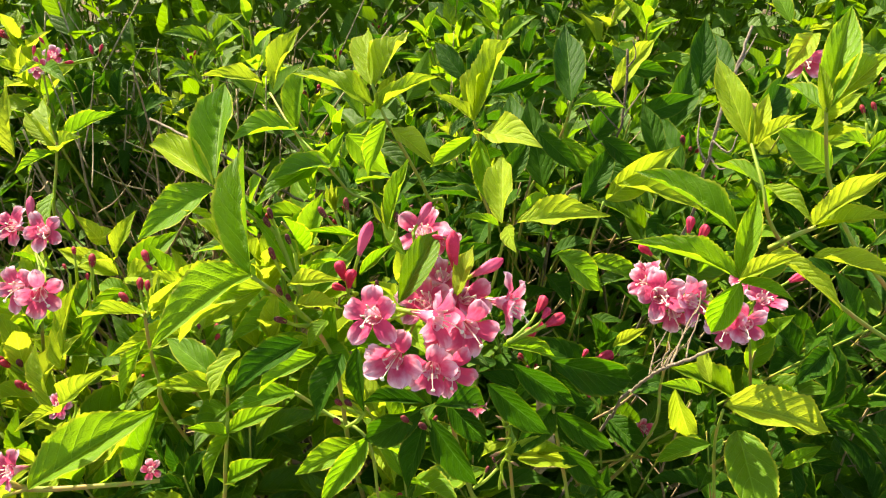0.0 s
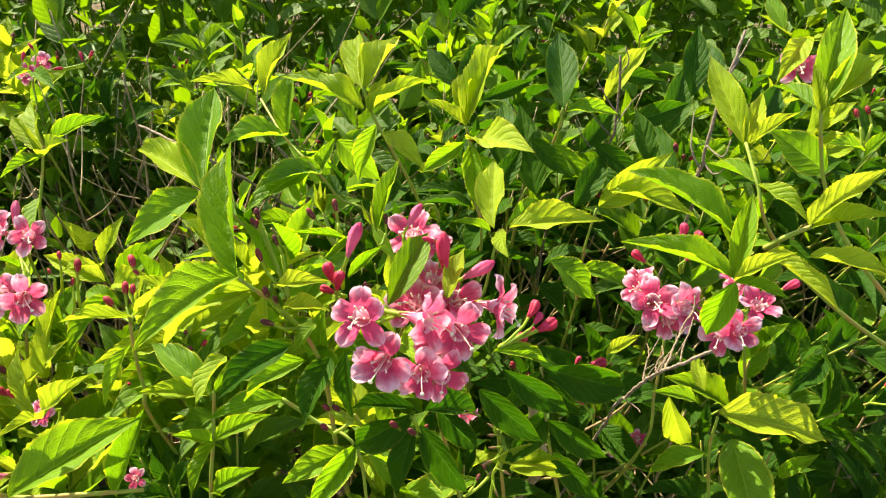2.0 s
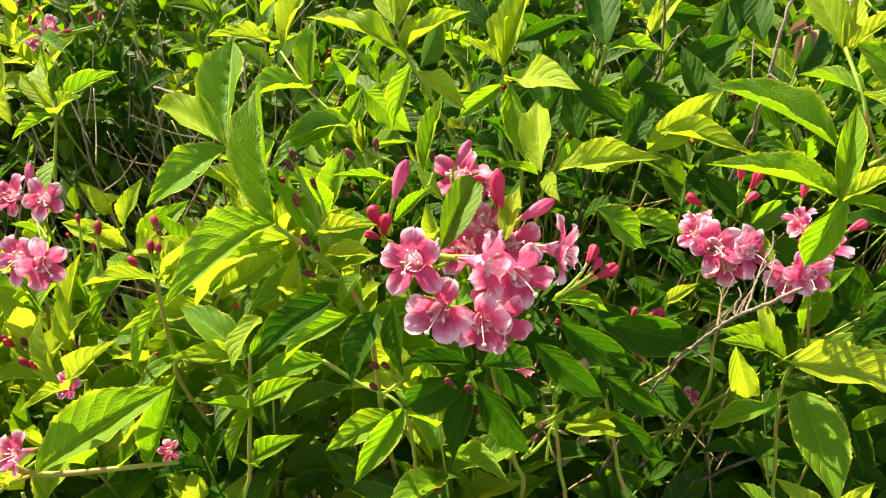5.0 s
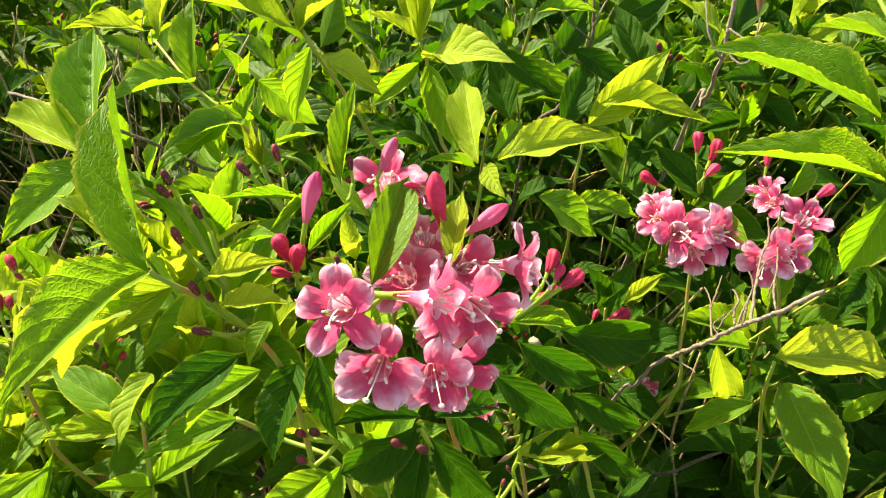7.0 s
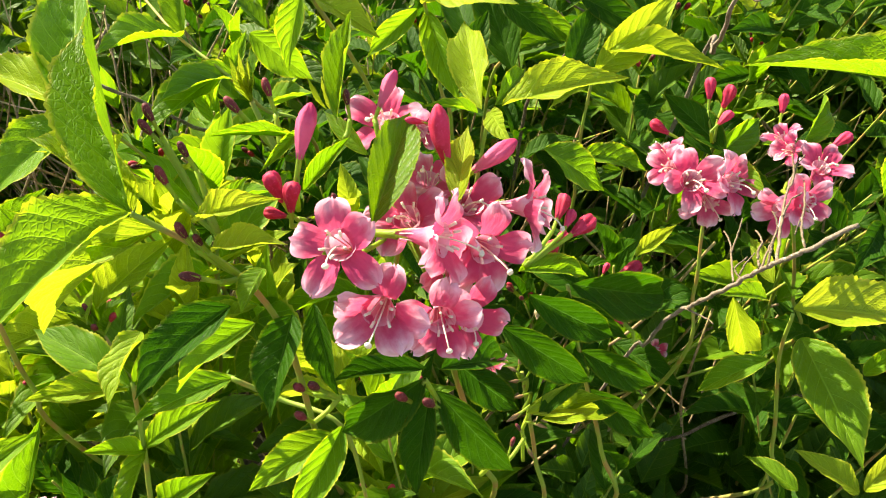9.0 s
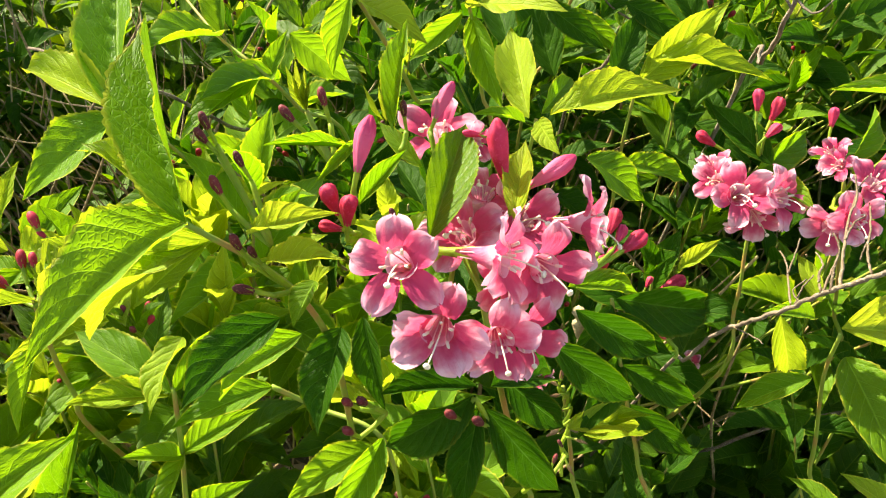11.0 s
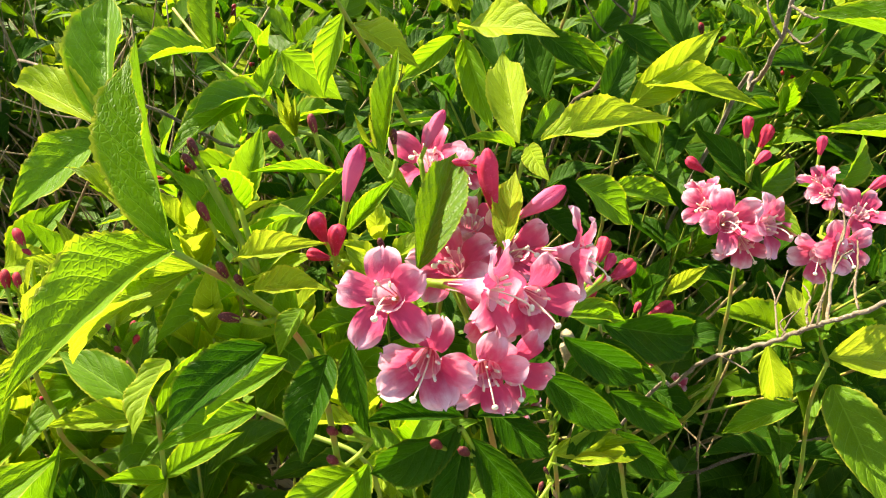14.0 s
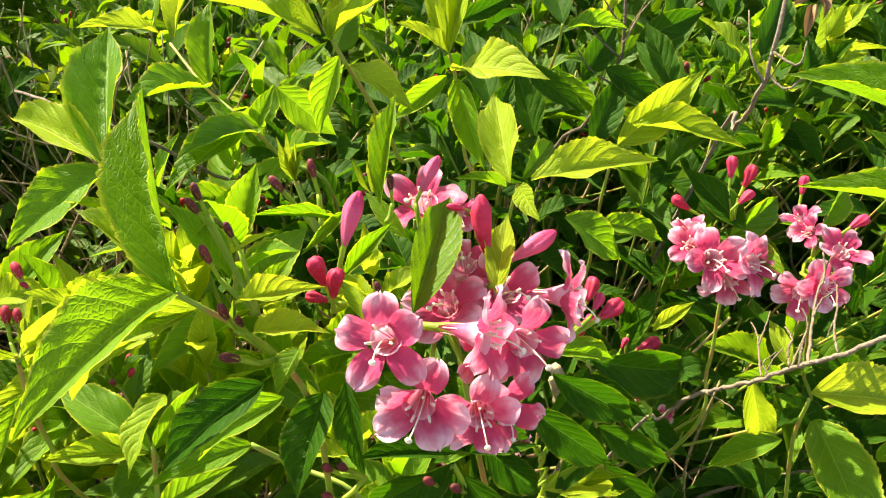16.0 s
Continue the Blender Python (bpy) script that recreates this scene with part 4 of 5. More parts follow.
bush = shoot('weigela shoot with an orange stem and pale top leaves', [(-0.3221, 0.6844, 0.7062), (-0.3274, 0.6807, 0.6802), (-0.3377, 0.6771, 0.6347)])
leaf(bush, (-0.3221, 0.6832, 0.7042), (-0.3512, 0.7439, 0.7276), 0.36, 'l', 0.40, 0.20, 1, 0.5)
leaf(bush, (-0.3203, 0.6832, 0.7042), (-0.2818, 0.7260, 0.7181), 0.38, 'u', 0.50, 0.30, 0, 0.5)
leaf(bush, (-0.3230, 0.6828, 0.7034), (-0.3559, 0.7076, 0.7251), 0.40, 'c', 0.40, 0.30, 1, 0.5)
leaf(bush, (-0.3221, 0.6797, 0.6982), (-0.2866, 0.6594, 0.7234), 0.42, 'u', 0.50, 0.30, 1, 0.5)
leaf(bush, (-0.3235, 0.6797, 0.6982), (-0.3589, 0.6704, 0.6820), 0.44, 'u', 0.50, 0.30, 0, 0.5)
leaf(bush, (-0.3333, 0.6803, 0.6598), (-0.3240, 0.6344, 0.6414), 0.50, 'l', 0.40, 0.20, 0, 0.5)
leaf(bush, (-0.3893, 0.7322, 0.6680), (-0.3972, 0.7681, 0.7284), 0.40, 'l', 0.40, 0.20, 1, 0.5)

bush = shoot('weigela shoot with pink flowers and dark red buds', [(-0.3258, 0.6100, 0.6394), (-0.3305, 0.6019, 0.5865), (-0.3441, 0.6058, 0.5143)])
flower(bush, (-0.3509, 0.6303, 0.6536), (-0.30, -0.66, 0.68), 1.00, 0, at_node=(-0.3258, 0.6100, 0.6394))
flower(bush, (-0.3146, 0.6106, 0.6602), (0.17, -0.77, 0.62), 1.00, 20, at_node=(-0.3258, 0.6100, 0.6394))
flower(bush, (-0.3111, 0.5454, 0.6483), (-0.29, -0.86, 0.41), 1.10, 40, at_node=(-0.3258, 0.6100, 0.6394))
flower(bush, (-0.2883, 0.5348, 0.6504), (0.38, -0.88, 0.28), 1.10, 10, at_node=(-0.3258, 0.6100, 0.6394))
bud(bush, (-0.3409, 0.6414, 0.6530), (-0.3401, 0.6519, 0.6706), 'pink', (-0.3258, 0.6100, 0.6394))
bud(bush, (-0.2841, 0.5913, 0.6478), (-0.2854, 0.5957, 0.6552), 'small', (-0.2860, 0.5867, 0.6204))
bud(bush, (-0.2699, 0.5858, 0.6387), (-0.2700, 0.5928, 0.6505), 'small', (-0.2716, 0.5811, 0.6111))
bud(bush, (-0.2733, 0.5810, 0.6306), (-0.2741, 0.5847, 0.6368), 'small', (-0.2750, 0.5763, 0.6029))
bud(bush, (-0.2240, 0.5878, 0.6428), (-0.2284, 0.5944, 0.6538), 'small', (-0.2250, 0.5832, 0.6153))
bud(bush, (-0.2197, 0.5856, 0.6392), (-0.2253, 0.5883, 0.6435), 'small', (-0.2207, 0.5809, 0.6116))
bud(bush, (-0.2904, 0.5859, 0.6385), (-0.2939, 0.5885, 0.6429), 'small', (-0.2925, 0.5812, 0.6109))
leaf(bush, (-0.3257, 0.6055, 0.6318), (-0.3377, 0.5926, 0.6492), 0.40, 'u', 0.50, 0.30, 0, 0.5)
leaf(bush, (-0.3122, 0.5852, 0.5977), (-0.3111, 0.5516, 0.5999), 0.40, 'c', 0.50, 0.30, 0, 0.5)

bush = shoot('slender weigela shoot with narrow leaves and red buds', [(-0.1917, 0.4875, 0.6701), (-0.1920, 0.4855, 0.6472), (-0.1947, 0.4943, 0.6031)])
leaf(bush, (-0.1895, 0.4865, 0.6686), (-0.2444, 0.4932, 0.6594), 0.22, 'u', 0.50, 0.30, 1, 0.5)
leaf(bush, (-0.1888, 0.4875, 0.6701), (-0.1583, 0.4929, 0.6994), 0.26, 'c', 0.50, 0.20, 1, 0.5)
leaf(bush, (-0.1938, 0.4855, 0.6472), (-0.2072, 0.4553, 0.6155), 0.34, 'l', 0.50, 0.30, 0, 0.5)
leaf(bush, (-0.1870, 0.4884, 0.6717), (-0.1880, 0.5186, 0.6834), 0.20, 'l', 0.50, 0.20, 1, 0.5)
leaf(bush, (-0.1851, 0.4847, 0.6655), (-0.1596, 0.4750, 0.6888), 0.25, 'u', 0.50, 0.20, 1, 0.5)
bud(bush, (-0.2032, 0.4941, 0.6714), (-0.2106, 0.4986, 0.6788), 'small', (-0.1906, 0.4856, 0.6670))
bud(bush, (-0.1960, 0.4982, 0.6783), (-0.1971, 0.5038, 0.6877), 'small', (-0.1906, 0.4856, 0.6670))
bud(bush, (-0.1905, 0.4982, 0.6784), (-0.1920, 0.5028, 0.6862), 'small', (-0.1906, 0.4856, 0.6670))

bush = shoot('low weigela shoot with large dark green leaves', [(-0.2731, 0.4242, 0.5621), (-0.3176, 0.4472, 0.5218), (-0.3552, 0.4610, 0.4660)], root=(-0.42, 0.66))
leaf(bush, (-0.2671, 0.4170, 0.5696), (-0.1949, 0.4828, 0.5837), 0.50, 'u', 0.50, 0.25, 0, 0.5)
leaf(bush, (-0.2129, 0.4528, 0.5328), (-0.1938, 0.4864, 0.5898), 0.36, 'l', 0.50, 0.20, 0, 0.5)
leaf(bush, (-0.2772, 0.4482, 0.5632), (-0.2895, 0.4390, 0.5868), 0.40, 'u', 0.40, 0.30, 1, 0.5)
leaf(bush, (-0.2499, 0.4517, 0.6089), (-0.2088, 0.4516, 0.6486), 0.36, 'u', 0.50, 0.30, 1, 0.5)
leaf(bush, (-0.2766, 0.5135, 0.5951), (-0.2691, 0.5563, 0.6477), 0.26, 'l', 0.50, 0.20, 1, 0.5)
leaf(bush, (-0.2689, 0.4750, 0.5890), (-0.2873, 0.5105, 0.6290), 0.34, 'l', 0.40, 0.20, 1, 0.5)
leaf(bush, (-0.2587, 0.4672, 0.5957), (-0.2773, 0.4369, 0.6031), 0.34, 'u', 0.50, 0.30, 1, 0.5)
leaf(bush, (-0.2516, 0.4710, 0.5826), (-0.2131, 0.4765, 0.5729), 0.34, 'u', 0.50, 0.30, 0, 0.5)
stem(bush, [(-0.2964, 0.4343, 0.5592), (-0.2771, 0.4382, 0.5465), (-0.2341, 0.4430, 0.5454), (-0.1919, 0.4520, 0.5417)], 0.0026, 0.0016, STEM, 'side_stem', 0.75, 1.00)
bud(bush, (-0.2929, 0.4897, 0.5939), (-0.2993, 0.4898, 0.6036), 'small', (-0.2792, 0.4827, 0.5823))
bud(bush, (-0.2890, 0.4891, 0.5929), (-0.2916, 0.4887, 0.6021), 'small', (-0.2792, 0.4827, 0.5823))
flower(bush, (-0.2784, 0.4992, 0.5709), (-0.29, -0.81, 0.51), 0.70, 0, at_node=(-0.2766, 0.4976, 0.5485))
flower(bush, (-0.2865, 0.4307, 0.5728), (-0.50, -0.73, 0.46), 0.90, 0, at_node=(-0.2835, 0.4333, 0.5577))
flower(bush, (-0.2066, 0.4743, 0.5300), (0.35, -0.49, 0.80), 0.50, 0, at_node=(-0.2078, 0.4692, 0.5214))

bush = shoot('pale green weigela shoot in the lower foliage', [(-0.1358, 0.4693, 0.6208), (-0.1409, 0.4667, 0.5770), (-0.1495, 0.4669, 0.5184)])
leaf(bush, (-0.1309, 0.4896, 0.6354), (-0.1417, 0.4439, 0.6269), 0.50, 'l', 0.40, 0.25, 1, 0.5)
leaf(bush, (-0.1358, 0.4684, 0.6192), (-0.1146, 0.4997, 0.6331), 0.38, 'c', 0.40, 0.20, 0, 0.5)
leaf(bush, (-0.1373, 0.4684, 0.6192), (-0.1902, 0.5101, 0.6299), 0.45, 'u', 0.40, 0.30, 0, 0.5)
leaf(bush, (-0.1384, 0.4675, 0.6176), (-0.1881, 0.4686, 0.6187), 0.40, 'u', 0.50, 0.30, 1, 0.5)
leaf(bush, (-0.1401, 0.4657, 0.5754), (-0.1658, 0.4535, 0.5936), 0.42, 'u', 0.50, 0.30, 0, 0.5)
leaf(bush, (-0.1401, 0.4667, 0.5770), (-0.0990, 0.4762, 0.5938), 0.44, 'u', 0.50, 0.30, 0, 0.5)
leaf(bush, (-0.1401, 0.4667, 0.5770), (-0.1508, 0.4309, 0.5557), 0.40, 'l', 0.50, 0.30, 0, 0.5)
leaf(bush, (-0.1475, 0.4690, 0.5219), (-0.1081, 0.4642, 0.5538), 0.42, 'u', 0.50, 0.30, 0, 0.5)
leaf(bush, (-0.0900, 0.4742, 0.6101), (-0.1401, 0.4590, 0.6033), 0.45, 'u', 0.40, 0.30, 0, 0.5)
leaf(bush, (-0.0369, 0.4502, 0.5900), (-0.0687, 0.4178, 0.5546), 0.42, 'c', 0.50, 0.30, 0, 0.5)
leaf(bush, (-0.0411, 0.4549, 0.5783), (-0.0897, 0.4436, 0.5585), 0.50, 'u', 0.50, 0.30, 0, 0.5)
stem(bush, [(-0.0900, 0.4742, 0.6101), (-0.0685, 0.4742, 0.5908), (-0.0374, 0.4568, 0.5815), (-0.0309, 0.4603, 0.5091)], 0.0016, 0.0010, STEM, 'side_stem', 0.75, 1.00)

bush = shoot('tall weigela shoot with narrow fresh leaves standing clear of the shrub', [(0.1699, 0.4050, 0.8407), (0.1723, 0.3853, 0.8270), (0.1783, 0.3779, 0.8088), (0.2075, 0.3932, 0.7724), (0.2547, 0.4133, 0.7285), (0.3194, 0.4390, 0.6748)], root=(0.62, 0.75), r1=0.0009, r0=0.0034)
leaf(bush, (0.1565, 0.3649, 0.8120), (0.1135, 0.4069, 0.8234), 0.32, 'u', 0.55, 0.35, 0, 0.5)
leaf(bush, (0.1562, 0.3495, 0.7959), (0.1069, 0.3755, 0.7997), 0.30, 'u', 0.55, 0.35, 0, 0.5)
leaf(bush, (0.1562, 0.3493, 0.7955), (0.1702, 0.3835, 0.8241), 0.32, 'l', 0.50, 0.20, 0, 0.5)
leaf(bush, (0.1548, 0.3447, 0.7975), (0.1774, 0.3386, 0.8171), 0.34, 'u', 0.50, 0.30, 1, 0.5)
leaf(bush, (0.1549, 0.3443, 0.7969), (0.1752, 0.3276, 0.7984), 0.36, 'u', 0.50, 0.30, 0, 0.5)
leaf(bush, (0.1572, 0.3487, 0.7945), (0.1515, 0.3561, 0.7580), 0.52, 'u', 0.50, 0.30, 0, 0.5)
leaf(bush, (0.1700, 0.4040, 0.8390), (0.1594, 0.4516, 0.8701), 0.34, 'l', 0.45, 0.15, 1, 0.5)
leaf(bush, (0.1714, 0.4040, 0.8390), (0.1916, 0.3990, 0.8603), 0.34, 'u', 0.50, 0.30, 1, 0.5)
leaf(bush, (0.1700, 0.4028, 0.8370), (0.1836, 0.4322, 0.8574), 0.34, 'l', 0.45, 0.20, 1, 0.5)
leaf(bush, (0.1723, 0.3853, 0.8270), (0.1911, 0.3630, 0.8192), 0.42, 'u', 0.50, 0.30, 1, 0.5)
leaf(bush, (0.1737, 0.3853, 0.8270), (0.1550, 0.4135, 0.8253), 0.36, 'u', 0.50, 0.30, 0, 0.5)
leaf(bush, (0.1934, 0.3667, 0.8156), (0.2187, 0.3581, 0.8505), 0.34, 'u', 0.50, 0.30, 1, 0.5)
leaf(bush, (0.1947, 0.3660, 0.8145), (0.2217, 0.3470, 0.8319), 0.32, 'u', 0.50, 0.30, 1, 0.5)
leaf(bush, (0.1763, 0.3682, 0.7983), (0.2037, 0.3374, 0.7860), 0.34, 'u', 0.50, 0.30, 1, 0.5)
leaf(bush, (0.1937, 0.3590, 0.8027), (0.2238, 0.3314, 0.8056), 0.36, 'u', 0.50, 0.30, 1, 0.5)
stem(bush, [(0.1782, 0.3739, 0.7981), (0.1847, 0.3682, 0.8082), (0.1947, 0.3664, 0.8152)], 0.0016, 0.0010, STEM, 'side_stem', 0.75, 1.00)

bush = shoot('fresh weigela shoot with broad quilted leaves', [(0.2272, 0.4565, 0.8403), (0.2322, 0.4544, 0.8172), (0.2421, 0.4563, 0.7911), (0.2633, 0.4522, 0.7551), (0.3169, 0.4619, 0.6938)], root=(0.66, 0.80))
leaf(bush, (0.2272, 0.4549, 0.8376), (0.2546, 0.5151, 0.8807), 0.34, 'l', 0.40, 0.20, 0, 0.5)
leaf(bush, (0.2272, 0.4557, 0.8389), (0.2723, 0.4910, 0.8600), 0.36, 'u', 0.50, 0.30, 1, 0.5)
leaf(bush, (0.2266, 0.4557, 0.8389), (0.2113, 0.4914, 0.8400), 0.46, 'u', 0.40, 0.30, 0, 0.5)
leaf(bush, (0.2487, 0.4749, 0.7931), (0.2141, 0.4879, 0.8145), 0.72, 'c', 0.25, 0.20, 0, 0.5)
leaf(bush, (0.2279, 0.4549, 0.8376), (0.2228, 0.4693, 0.8618), 0.36, 'l', 0.40, 0.20, 1, 0.5)
flower(bush, (0.2953, 0.6533, 0.8007), (-0.19, -0.89, 0.42), 1.00, 0, at_node=(0.2981, 0.6199, 0.7836))
leaf(bush, (0.3015, 0.6634, 0.8178), (0.2701, 0.6265, 0.7942), 0.45, 'l', 0.40, 0.20, 1, 0.5)
leaf(bush, (0.3161, 0.7468, 0.8018), (0.3084, 0.7819, 0.8218), 0.50, 'l', 0.40, 0.20, 0, 0.5)
bud(bush, (0.3128, 0.5751, 0.7867), (0.3106, 0.5792, 0.7935), 'small', (0.3153, 0.5639, 0.7678))
bud(bush, (0.3207, 0.5761, 0.7885), (0.3185, 0.5802, 0.7954), 'small', (0.3153, 0.5639, 0.7678))
leaf(bush, (0.3153, 0.5639, 0.7678), (0.2801, 0.5476, 0.7790), 0.42, 'u', 0.40, 0.30, 0, 0.5)
leaf(bush, (0.3174, 0.5618, 0.7644), (0.3301, 0.5535, 0.7898), 0.42, 'u', 0.40, 0.30, 0, 0.5)

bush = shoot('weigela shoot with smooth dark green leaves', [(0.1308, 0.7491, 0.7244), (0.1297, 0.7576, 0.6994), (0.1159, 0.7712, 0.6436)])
# kind 3 leaves: shade between the brighter shoots is put into their colour
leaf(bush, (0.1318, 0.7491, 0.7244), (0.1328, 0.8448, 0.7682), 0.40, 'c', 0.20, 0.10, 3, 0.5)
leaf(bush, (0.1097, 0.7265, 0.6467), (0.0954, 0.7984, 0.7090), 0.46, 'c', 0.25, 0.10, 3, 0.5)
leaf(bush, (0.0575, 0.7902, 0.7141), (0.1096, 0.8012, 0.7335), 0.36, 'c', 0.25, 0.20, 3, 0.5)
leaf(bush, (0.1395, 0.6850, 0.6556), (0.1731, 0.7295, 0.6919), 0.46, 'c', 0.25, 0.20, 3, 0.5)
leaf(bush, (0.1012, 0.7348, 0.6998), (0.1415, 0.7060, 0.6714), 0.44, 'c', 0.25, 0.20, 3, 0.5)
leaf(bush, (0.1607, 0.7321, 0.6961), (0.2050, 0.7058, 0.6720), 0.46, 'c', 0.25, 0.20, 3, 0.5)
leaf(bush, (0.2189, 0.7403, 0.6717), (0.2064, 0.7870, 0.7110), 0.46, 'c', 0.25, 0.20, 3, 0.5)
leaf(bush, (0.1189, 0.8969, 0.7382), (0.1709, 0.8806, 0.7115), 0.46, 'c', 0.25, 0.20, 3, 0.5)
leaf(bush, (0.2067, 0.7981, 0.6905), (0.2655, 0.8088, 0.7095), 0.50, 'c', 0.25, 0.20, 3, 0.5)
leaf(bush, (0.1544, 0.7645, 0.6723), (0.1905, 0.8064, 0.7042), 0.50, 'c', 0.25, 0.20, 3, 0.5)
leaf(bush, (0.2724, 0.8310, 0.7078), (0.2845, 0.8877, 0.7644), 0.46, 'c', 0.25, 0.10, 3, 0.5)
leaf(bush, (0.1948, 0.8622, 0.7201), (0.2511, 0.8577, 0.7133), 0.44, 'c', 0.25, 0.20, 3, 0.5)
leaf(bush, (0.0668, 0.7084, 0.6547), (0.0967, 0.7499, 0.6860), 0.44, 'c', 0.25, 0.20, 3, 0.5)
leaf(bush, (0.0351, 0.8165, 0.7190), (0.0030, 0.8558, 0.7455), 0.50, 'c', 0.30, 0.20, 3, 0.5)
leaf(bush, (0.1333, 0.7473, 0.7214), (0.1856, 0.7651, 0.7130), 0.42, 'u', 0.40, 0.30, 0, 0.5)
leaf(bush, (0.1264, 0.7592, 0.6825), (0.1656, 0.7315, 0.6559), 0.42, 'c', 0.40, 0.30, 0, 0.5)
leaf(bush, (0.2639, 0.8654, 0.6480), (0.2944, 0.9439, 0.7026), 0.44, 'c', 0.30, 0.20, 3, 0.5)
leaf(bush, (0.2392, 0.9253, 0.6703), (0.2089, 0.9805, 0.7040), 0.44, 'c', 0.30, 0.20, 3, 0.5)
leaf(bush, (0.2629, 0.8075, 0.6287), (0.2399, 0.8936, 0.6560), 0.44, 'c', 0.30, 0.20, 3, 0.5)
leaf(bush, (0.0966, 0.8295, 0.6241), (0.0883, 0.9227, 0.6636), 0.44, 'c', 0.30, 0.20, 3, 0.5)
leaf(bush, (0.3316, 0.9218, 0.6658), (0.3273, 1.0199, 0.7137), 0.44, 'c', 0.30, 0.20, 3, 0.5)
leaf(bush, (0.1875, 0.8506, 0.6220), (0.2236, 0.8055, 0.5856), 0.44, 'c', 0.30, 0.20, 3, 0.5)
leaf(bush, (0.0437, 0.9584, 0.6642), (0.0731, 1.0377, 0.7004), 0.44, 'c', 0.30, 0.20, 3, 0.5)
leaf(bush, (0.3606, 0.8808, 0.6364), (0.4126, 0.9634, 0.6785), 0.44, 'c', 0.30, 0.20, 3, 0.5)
leaf(bush, (0.1798, 0.8091, 0.7087), (0.2340, 0.8764, 0.7446), 0.30, 'l', 0.40, 0.20, 1, 0.5)

bush = shoot('weigela shoot with shade-darkened leaves below the flower cluster', [(0.0970, 0.5172, 0.6071), (0.1051, 0.5078, 0.5523), (0.1217, 0.5068, 0.4723)])
# leaf colour (kind 3) holds the shade below the flowers
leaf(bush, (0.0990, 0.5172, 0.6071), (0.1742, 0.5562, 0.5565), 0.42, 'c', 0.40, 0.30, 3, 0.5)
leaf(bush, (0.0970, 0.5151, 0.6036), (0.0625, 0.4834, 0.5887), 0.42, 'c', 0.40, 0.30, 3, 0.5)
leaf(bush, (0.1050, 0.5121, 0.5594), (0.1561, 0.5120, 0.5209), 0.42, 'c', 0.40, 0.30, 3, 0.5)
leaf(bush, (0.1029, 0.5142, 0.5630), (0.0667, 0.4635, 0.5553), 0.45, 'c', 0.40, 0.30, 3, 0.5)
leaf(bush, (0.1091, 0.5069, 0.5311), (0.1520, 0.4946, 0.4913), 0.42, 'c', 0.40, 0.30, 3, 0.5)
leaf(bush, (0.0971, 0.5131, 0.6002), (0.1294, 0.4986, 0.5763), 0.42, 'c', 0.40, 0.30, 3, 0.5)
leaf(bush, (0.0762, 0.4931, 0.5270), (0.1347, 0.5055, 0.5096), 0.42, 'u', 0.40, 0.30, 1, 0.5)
flower(bush, (0.2161, 0.6905, 0.3602), (-0.28, -0.90, 0.32), 0.75, 0, at_node=(0.2354, 0.6986, 0.3351))
flower(bush, (0.2369, 0.6957, 0.3694), (0.24, -0.87, 0.42), 0.75, 0, at_node=(0.2354, 0.6986, 0.3351))

bush = shoot('weigela side shoot with withered brown flower remains', [(0.0654, 0.4936, 0.5668), (0.0679, 0.4902, 0.5415), (0.0742, 0.4942, 0.4895)])
bud(bush, (0.0624, 0.4924, 0.5686), (0.0575, 0.4922, 0.5742), 'dry', (0.0662, 0.4929, 0.5558))
bud(bush, (0.0638, 0.4897, 0.5641), (0.0563, 0.4872, 0.5657), 'dry', (0.0656, 0.4903, 0.5514))
bud(bush, (0.0638, 0.4940, 0.5713), (0.0659, 0.4953, 0.5795), 'dry', (0.0666, 0.4946, 0.5587))
bud(bush, (0.0652, 0.4852, 0.5566), (0.0578, 0.4823, 0.5575), 'dry', (0.0646, 0.4860, 0.5442))
bud(bush, (0.0694, 0.4918, 0.5677), (0.0736, 0.4926, 0.5751), 'dry', (0.0662, 0.4929, 0.5558))
bud(bush, (0.0623, 0.4803, 0.5483), (0.0529, 0.4755, 0.5459), 'dry', (0.0634, 0.4808, 0.5354))
bud(bush, (0.0682, 0.4764, 0.5417), (0.0758, 0.4727, 0.5416), 'dry', (0.0626, 0.4774, 0.5296))
bud(bush, (0.0633, 0.4698, 0.5306), (0.0652, 0.4633, 0.5254), 'dry', (0.0610, 0.4705, 0.5179))
leaf(bush, (0.0675, 0.4884, 0.5385), (0.1155, 0.4817, 0.5475), 0.36, 'u', 0.45, 0.30, 1, 0.5)

bush = shoot('thick tan cane stump inside the shrub', [(0.1001, 0.5916, 0.5366), (0.1030, 0.5908, 0.5157), (0.1085, 0.5949, 0.4834)], r1=0.0045, r0=0.0065, name='cane_stump', category='cane', group='bare canes of the shrub', mat=STRAW)

bush = shoot('weigela shoot with faded pink flowers deep in the shrub', [(-0.4738, 0.9993, 0.6663), (-0.4761, 0.9973, 0.6236)])
flower(bush, (-0.4647, 1.0131, 0.6702), (0.14, -0.71, 0.69), 0.80, 0, at_node=(-0.4737, 0.9958, 0.6604))
flower(bush, (-0.4785, 0.9958, 0.6604), (-0.29, -0.86, 0.41), 0.85, 30, at_node=(-0.4737, 0.9958, 0.6604))
bud(bush, (-0.4203, 1.0221, 0.6663), (-0.4239, 1.0292, 0.6782), 'red', (-0.4737, 0.9958, 0.6604))
bud(bush, (-0.4133, 1.0238, 0.6694), (-0.4085, 1.0299, 0.6797), 'red', (-0.4737, 0.9958, 0.6604))
